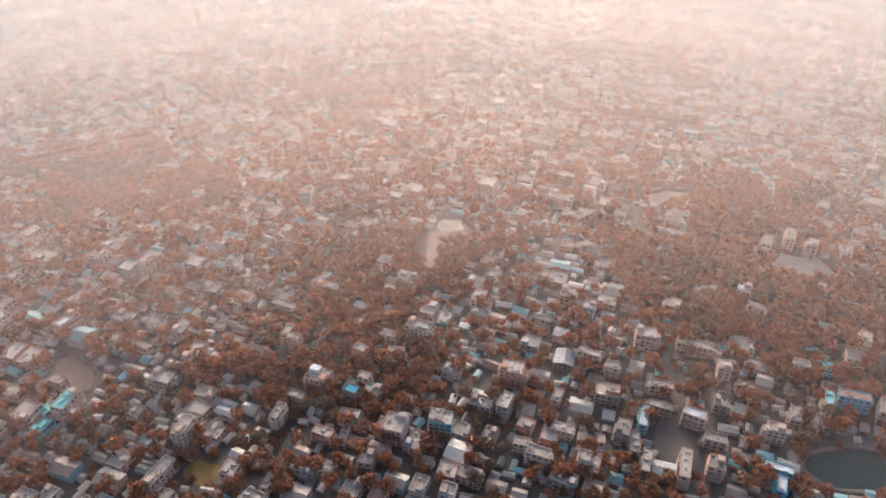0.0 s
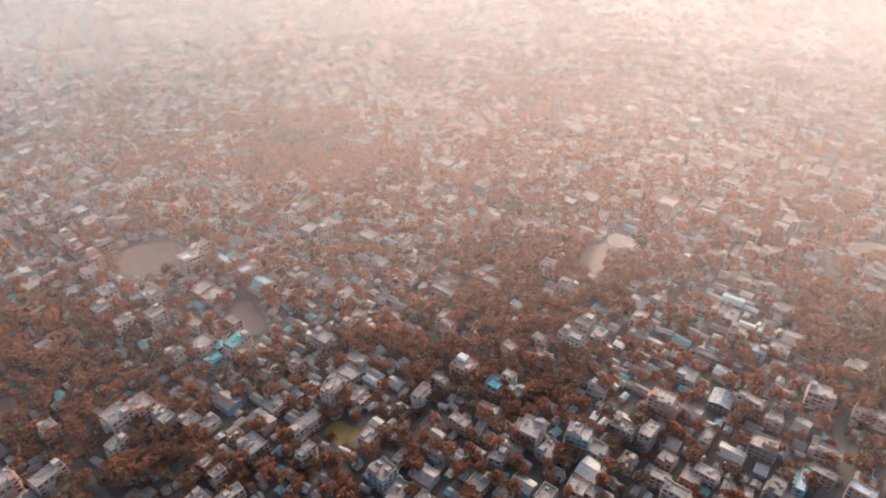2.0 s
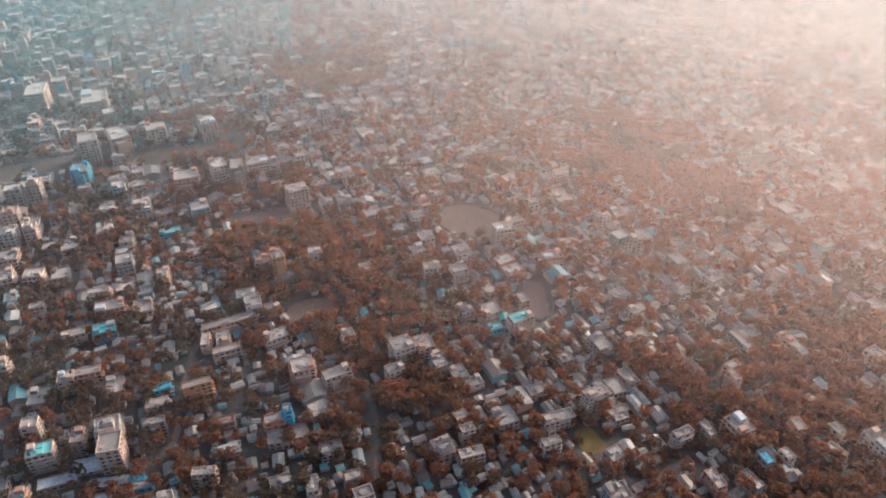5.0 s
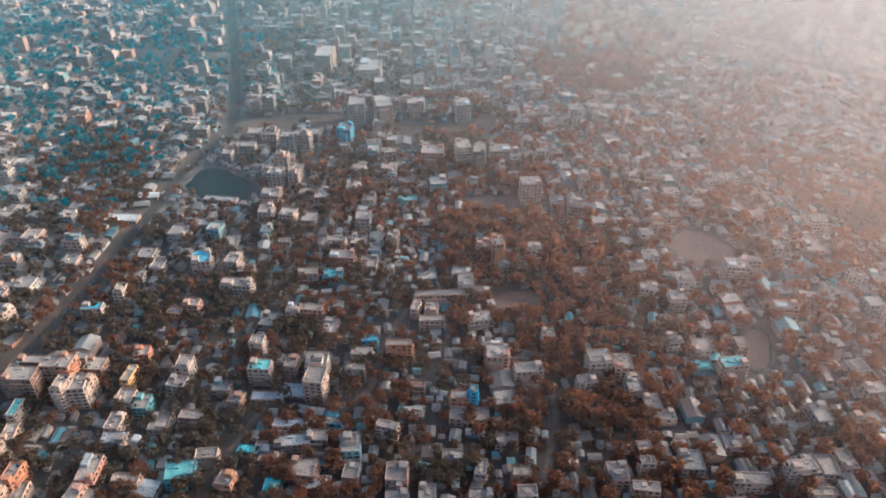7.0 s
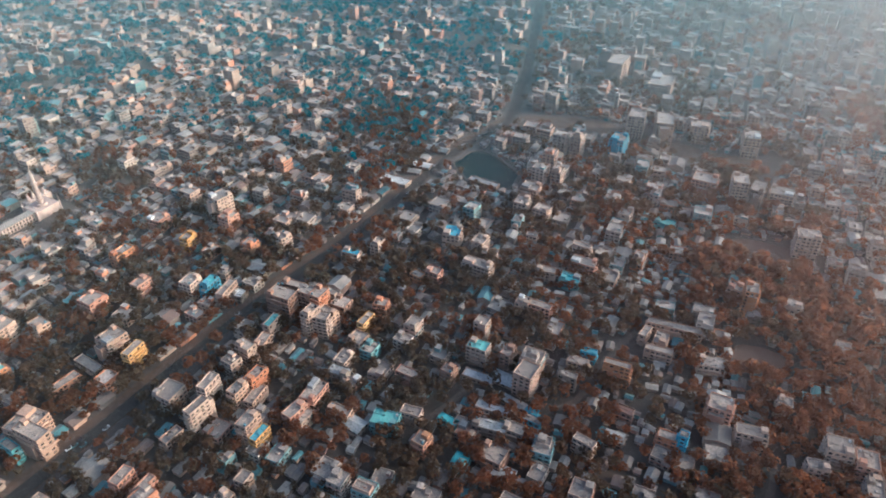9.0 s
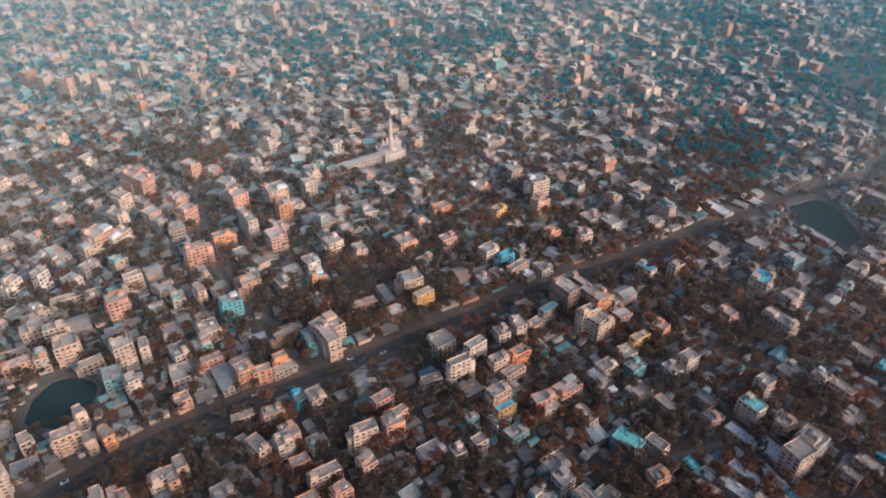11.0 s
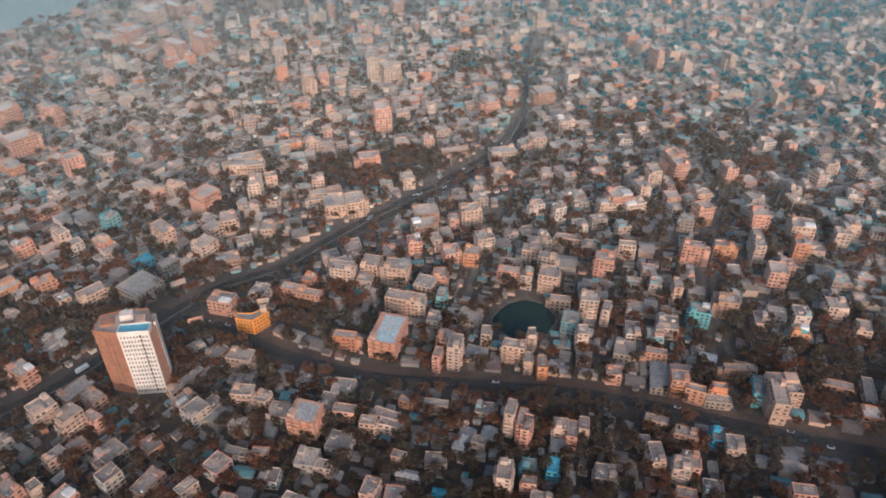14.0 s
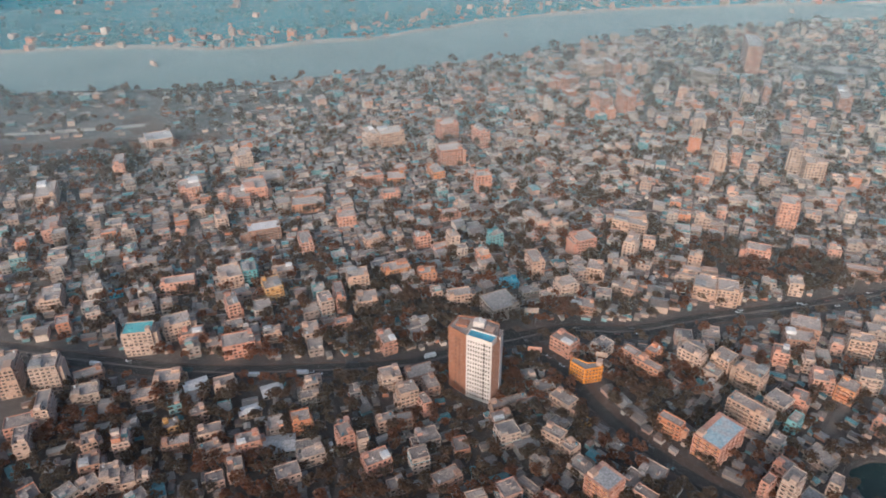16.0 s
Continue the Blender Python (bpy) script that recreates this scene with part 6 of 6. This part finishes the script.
def panes(hs, pitch=3.1):
    """Dark window panes a little proud of every wall."""
    vs = []
    for h in hs:
        for side in range(4):
            run, dist = (h[2], h[3] / 2 + 0.06) if side % 2 == 0 else (h[3], h[2] / 2 + 0.06)
            n = max(1, int(run / pitch))
            f, i = np.meshgrid(np.arange(int(h[6])), np.arange(n), indexing="ij")
            ok = tr.rand(f.size) > 0.2
            f, i = f.ravel()[ok], i.ravel()[ok]
            u, z = (i + 0.5) * run / n - run / 2, f * 3.1 + 1.0
            hw = min(1.0, run / n * 0.33)
            uu = np.stack([u - hw, u + hw, u + hw, u - hw], -1)
            zz = np.stack([z, z, z + 1.45, z + 1.45], -1)
            o = np.full_like(uu, dist)
            p = (uu, -o) if side == 0 else (o, uu) if side == 1 else (-uu, o) if side == 2 else (-o, -uu)
            c, s = math.cos(h[5]), math.sin(h[5])
            vs.append(np.stack([p[0] * c - p[1] * s + h[0], p[0] * s + p[1] * c + h[1], zz], -1).reshape(-1, 3))
    v = np.concatenate(vs)
    q = np.arange(len(v)).reshape(-1, 4)
    return v, q, np.full(len(q), 2)


dist = np.hypot(tall[:, 0], tall[:, 1])
for name, part, words in (("town_houses", tall[dist < 800], "crowded flat-roofed plastered houses of several storeys"), ("distant_houses", tall[dist >= 800], "far flat-roofed plastered houses")):
    pieces = flat_houses(part) + ledges(part[np.hypot(part[:, 0], part[:, 1]) < 1000])
    if name == "town_houses":
        pieces.append(panes(part))
    v, q, m = join(pieces)
    tagged(new(name, bulk_mesh(name, v, q, [M_WALLS, M_ROOFS, M_GLASS], m)), words, "houses", kind="stuff")


def tin_houses(hs):
    """Low sheds under ridged tin roofs with eaves."""
    sc = np.array([(*c, 0) for c in CORN] + [(*c, 1) for c in CORN])
    q = [(0, 1, 5, 4), (1, 2, 6, 5), (2, 3, 7, 6), (3, 0, 4, 7)]
    out = [stamped(hs, sc, np.zeros((8, 3)), q, [0] * 4)]
    n = len(hs)
    a, b, h = hs[:, 2] / 2 + 0.4, hs[:, 3] / 2 + 0.4, hs[:, 4]
    rise = hs[:, 3] * tr.uniform(0.1, 0.2, n)
    zero = np.zeros(n)
    e = [np.stack(p, -1) for p in ((-a, -b, h - 0.1), (a, -b, h - 0.1), (a, zero, h + rise), (-a, zero, h + rise), (a, b, h - 0.1), (-a, b, h - 0.1))]
    under = [p - np.array([0, 0, 0.16]) for p in e]
    v = place(np.stack(e + under, 1), hs).reshape(-1, 3)
    qq = np.array([(0, 1, 2, 3), (3, 2, 4, 5), (6, 7, 1, 0), (10, 11, 5, 4), (7, 8, 2, 1), (8, 10, 4, 2), (9, 6, 0, 3), (11, 9, 3, 5)])
    out.append((v, (qq[None] + (np.arange(n) * 12)[:, None, None]).reshape(-1, 4), np.ones(8 * n, int)))
    # gable triangles as narrow quads
    g = [np.stack(p, -1) for p in ((-hs[:, 2] / 2, -hs[:, 3] / 2, h), (-hs[:, 2] / 2, hs[:, 3] / 2, h), (-hs[:, 2] / 2, zero + 0.1, h + rise * 0.9), (-hs[:, 2] / 2, zero - 0.1, h + rise * 0.9),
                                   (hs[:, 2] / 2, -hs[:, 3] / 2, h), (hs[:, 2] / 2, hs[:, 3] / 2, h), (hs[:, 2] / 2, zero + 0.1, h + rise * 0.9), (hs[:, 2] / 2, zero - 0.1, h + rise * 0.9))]
    v = place(np.stack(g, 1), hs).reshape(-1, 3)
    qq = np.array([(3, 2, 1, 0), (4, 5, 6, 7)])
    out.append((v, (qq[None] + (np.arange(n) * 8)[:, None, None]).reshape(-1, 4), np.zeros(2 * n, int)))
    return out


v, q, m = join(tin_houses(low))
tagged(new("tin_sheds", bulk_mesh("tin_sheds", v, q, [M_WALLS, M_TIN], m)), "low sheds under grey and rusty tin roofs", "sheds", kind="stuff")


# ---------------------------------------------------------------- trees
def clump_template(n, size, seed):
    """A crown one metre in radius: folded leaf sprays over uneven lobes, facing mostly outwards, with gaps between."""
    r = np.random.RandomState(seed)
    lobes = [(Vector((math.cos(a) * 0.42, math.sin(a) * 0.42, r.uniform(-0.1, 0.3))), r.uniform(0.45, 0.68)) for a in (r.uniform(0, 1) + 2.1 * k for k in range(3))] + [(Vector((0, 0, 0.3)), 0.62)]
    v, f = [], []
    for i in range(n):
        mid, rad = lobes[i % 4]
        out = Vector((r.normal(), r.normal(), r.normal() + 0.5)).normalized()
        p = mid + out * rad * r.uniform(0.75, 1.08)
        p.z *= 0.8
        face = (out + Vector((r.normal(), r.normal(), r.normal())) * 0.45).normalized()
        u = face.cross(Vector((r.normal(), r.normal(), r.normal()))).normalized()
        w = face.cross(u)
        s = size * r.uniform(0.7, 1.3)
        b = len(v)
        v += [tuple(p + u * s * r.uniform(0.8, 1.2)), tuple(p + w * s * r.uniform(0.6, 1.0) + face * s * 0.25), tuple(p - u * s * r.uniform(0.8, 1.2)), tuple(p - w * s * r.uniform(0.6, 1.0) + face * s * 0.25)]
        f += [(b, b + 1, b + 2), (b, b + 2, b + 3)]
    return np.array(v), np.array(f)


fine_crowns = [clump_template(76, 0.22, s) for s in range(4)]
tree_crowns = [clump_template(150, 0.165, 40 + s) for s in range(4)]
rough_crowns = [clump_template(15, 0.5, 20 + s) for s in range(5)]
near_t, far_t = [], []
step = 6.0
n = int(1950 / step)
for i in range(-n, n + 1):
    for j in range(-n, n + 1):
        x, y = i * step + tr.uniform(-2.9, 2.9), j * step + tr.uniform(-2.9, 2.9)
        r2 = x * x + y * y
        if r2 > 1900 ** 2 or (r2 > 1450 ** 2 and y > -700) or (r2 > 420 ** 2 and not seen_side(x, y)) or not is_free(x, y):
            continue
        if (r2 > 900 ** 2 and tr.rand() < 0.65) or (r2 > 620 ** 2 and tr.rand() < 0.4) or (y > 100 and tr.rand() < 0.1):
            continue
        if tr.rand() > max(district(x, y)[2], 0.76 if r2 < 430 ** 2 and y < 100 and not beyond_road(x, y) else 0.0):
            continue
        (near_t if r2 < 440 ** 2 else far_t).append((x, y, tr.uniform(3.0, 5.7) * (1.25 if r2 > 900 ** 2 else 1.12 if y > 100 else 1), tr.uniform(0, 6.28), tr.uniform(0.75, 1.15)))
near_t, far_t = np.array(near_t), np.array(far_t)


def crowns(ts, templates, up=1.25, base=1.0):
    vs, fs, b = [], [], 0
    for kk, (tv, tf) in enumerate(templates):
        part = ts[kk::len(templates)]
        if not len(part):
            continue
        c, s = np.cos(part[:, 3])[:, None], np.sin(part[:, 3])[:, None]
        r = part[:, 2][:, None]
        x = (tv[None, :, 0] * c - tv[None, :, 1] * s) * r + part[:, 0:1]
        y = (tv[None, :, 0] * s + tv[None, :, 1] * c) * r + part[:, 1:2]
        z = tv[None, :, 2] * r * part[:, 4:5] + r * up + base
        vs.append(np.stack([x, y, z], -1).reshape(-1, 3))
        fs.append((tf[None] + (np.arange(len(part)) * len(tv))[:, None, None]).reshape(-1, 3) + b)
        b += vs[-1].shape[0]
    return np.concatenate(vs), np.concatenate(fs)


def olive(t):
    """Share of dark olive trees among the rusty ones: few towards the sun, where the rust carries its warm haze tint,
    many elsewhere.
    """
    share = 0.25 + 0.36 * max(0.0, min(1.0, (120 - t[1] + 0.5 * max(0.0, -t[0] - 120)) / 220))
    return noise.noise((t[0] * 0.02, t[1] * 0.02, 21.0)) * 0.9 + 0.5 + 0.25 * noise.noise((t[0], t[1], 2.0)) < share


def wood(name, ts, templates, words, first, second):
    """One wood of crowns with two kinds of leaf."""
    pick = np.array([olive(t) for t in ts])
    va, fa = crowns(ts[~pick], templates)
    vb, fb = crowns(ts[pick], templates)
    idx = np.concatenate([np.zeros(len(fa)), np.ones(len(fb))])
    tagged(new(name, bulk_mesh(name, np.concatenate([va, vb]), np.concatenate([fa, fb + len(va)]), [first, second], idx, True)), words, "trees", kind="stuff")


# single trees beside the nearest streets are things of their own; the rest is a wood of gardens
order = np.argsort(np.hypot(near_t[:, 0], near_t[:, 1] * 1.0))
shown = [k for k in order if math.hypot(near_t[k, 0], near_t[k, 1]) > 235 and seen_side(near_t[k, 0], near_t[k, 1])][:270]
trunk_mesh = ring_mesh("trunk", 0.09, 0.05, 0, 1.0, M_BARK, 7, False)
limb_mesh = ring_mesh("limb", 0.045, 0.02, 0, 0.55, M_BARK, 5, False)
crown_meshes = [bulk_mesh("crown", v, f, [leaf], np.zeros(len(f)), True) for leaf in (M_LEAF, M_LEAFOLIVE) for v, f in tree_crowns]
for idx, k in enumerate(shown):
    x, y, r, a, tallness = near_t[k]
    root = new("tree")
    root.matrix_basis = pose(x, y, 0, 0, 0, math.degrees(a))
    dark = olive(near_t[k])
    tagged(root, "dark olive leafy garden tree standing among houses" if dark else "rusty brown leafy garden tree standing among houses", "tree", "garden trees")
    child("trunk", trunk_mesh, root, Matrix.Diagonal((r, r, r * 1.25 + 1.0, 1)))
    for t in (0, 120, 240):
        child("limb", limb_mesh, root, pose(0, 0, r * 0.75 + 0.6, 32, 0, t + idx * 17) @ Matrix.Diagonal((r, r, r * 1.3, 1)))
    child("crown", crown_meshes[idx % 4 + (4 if dark else 0)], root, Matrix.Translation((0, 0, r * 1.25 + 1.0)) @ Matrix.Diagonal((r, r, r * tallness, 1)))
rest = np.ones(len(near_t), bool)
rest[shown] = False
wood("garden_trees", near_t[rest], fine_crowns, "rusty and olive leafy trees crowding the gardens", M_LEAF, M_LEAFOLIVE)
# low undergrowth fills the gardens between the trees on the sunny side
bush = []
while len(bush) < 2600:
    x, y = tr.uniform(-520, 520), tr.uniform(60, 560)
    if 210 < math.hypot(x, y) < 580 and is_free(x, y) and noise.noise((x * 0.006, y * 0.006, 11.0)) > -0.15:
        bush.append((x, y, tr.uniform(2.4, 4.4), tr.uniform(0, 6.28), tr.uniform(0.4, 0.6)))
v, f = crowns(np.array(bush), rough_crowns, 0.3, 0.2)
tagged(new("undergrowth", bulk_mesh("undergrowth", v, f, [M_LEAF], np.zeros(len(f)), True)), "low rusty undergrowth between the garden trees", "bushes", kind="stuff")
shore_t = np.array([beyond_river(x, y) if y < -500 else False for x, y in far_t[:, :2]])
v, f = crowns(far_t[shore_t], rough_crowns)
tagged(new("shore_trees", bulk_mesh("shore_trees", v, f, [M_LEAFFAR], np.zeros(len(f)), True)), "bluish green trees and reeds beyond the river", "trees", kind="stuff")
# where far crowns take the painted haze teal; it starts nearer in this band
teal_nearer = np.clip((far_t[:, 1] + 330) / 200, 0, 1) * np.clip((80 - far_t[:, 1]) / 80, 0, 1)
reach = np.clip((np.hypot(far_t[:, 0], far_t[:, 1]) - 680 + 90 * teal_nearer) / 220, 0, 1) * np.clip((220 - far_t[:, 1]) / 220, 0, 1) * np.clip((-200 - far_t[:, 0]) / 300, 0, 1)
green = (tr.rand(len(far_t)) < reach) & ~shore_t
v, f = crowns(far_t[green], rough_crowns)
tagged(new("green_trees", bulk_mesh("green_trees", v, f, [M_LEAFHAZE], np.zeros(len(f)), True)), "far trees between houses in painted haze teal", "trees", kind="stuff")
wood("distant_trees", far_t[~green & ~shore_t], rough_crowns, "far rusty and olive trees between houses", M_LEAF, M_LEAFOLIVE)
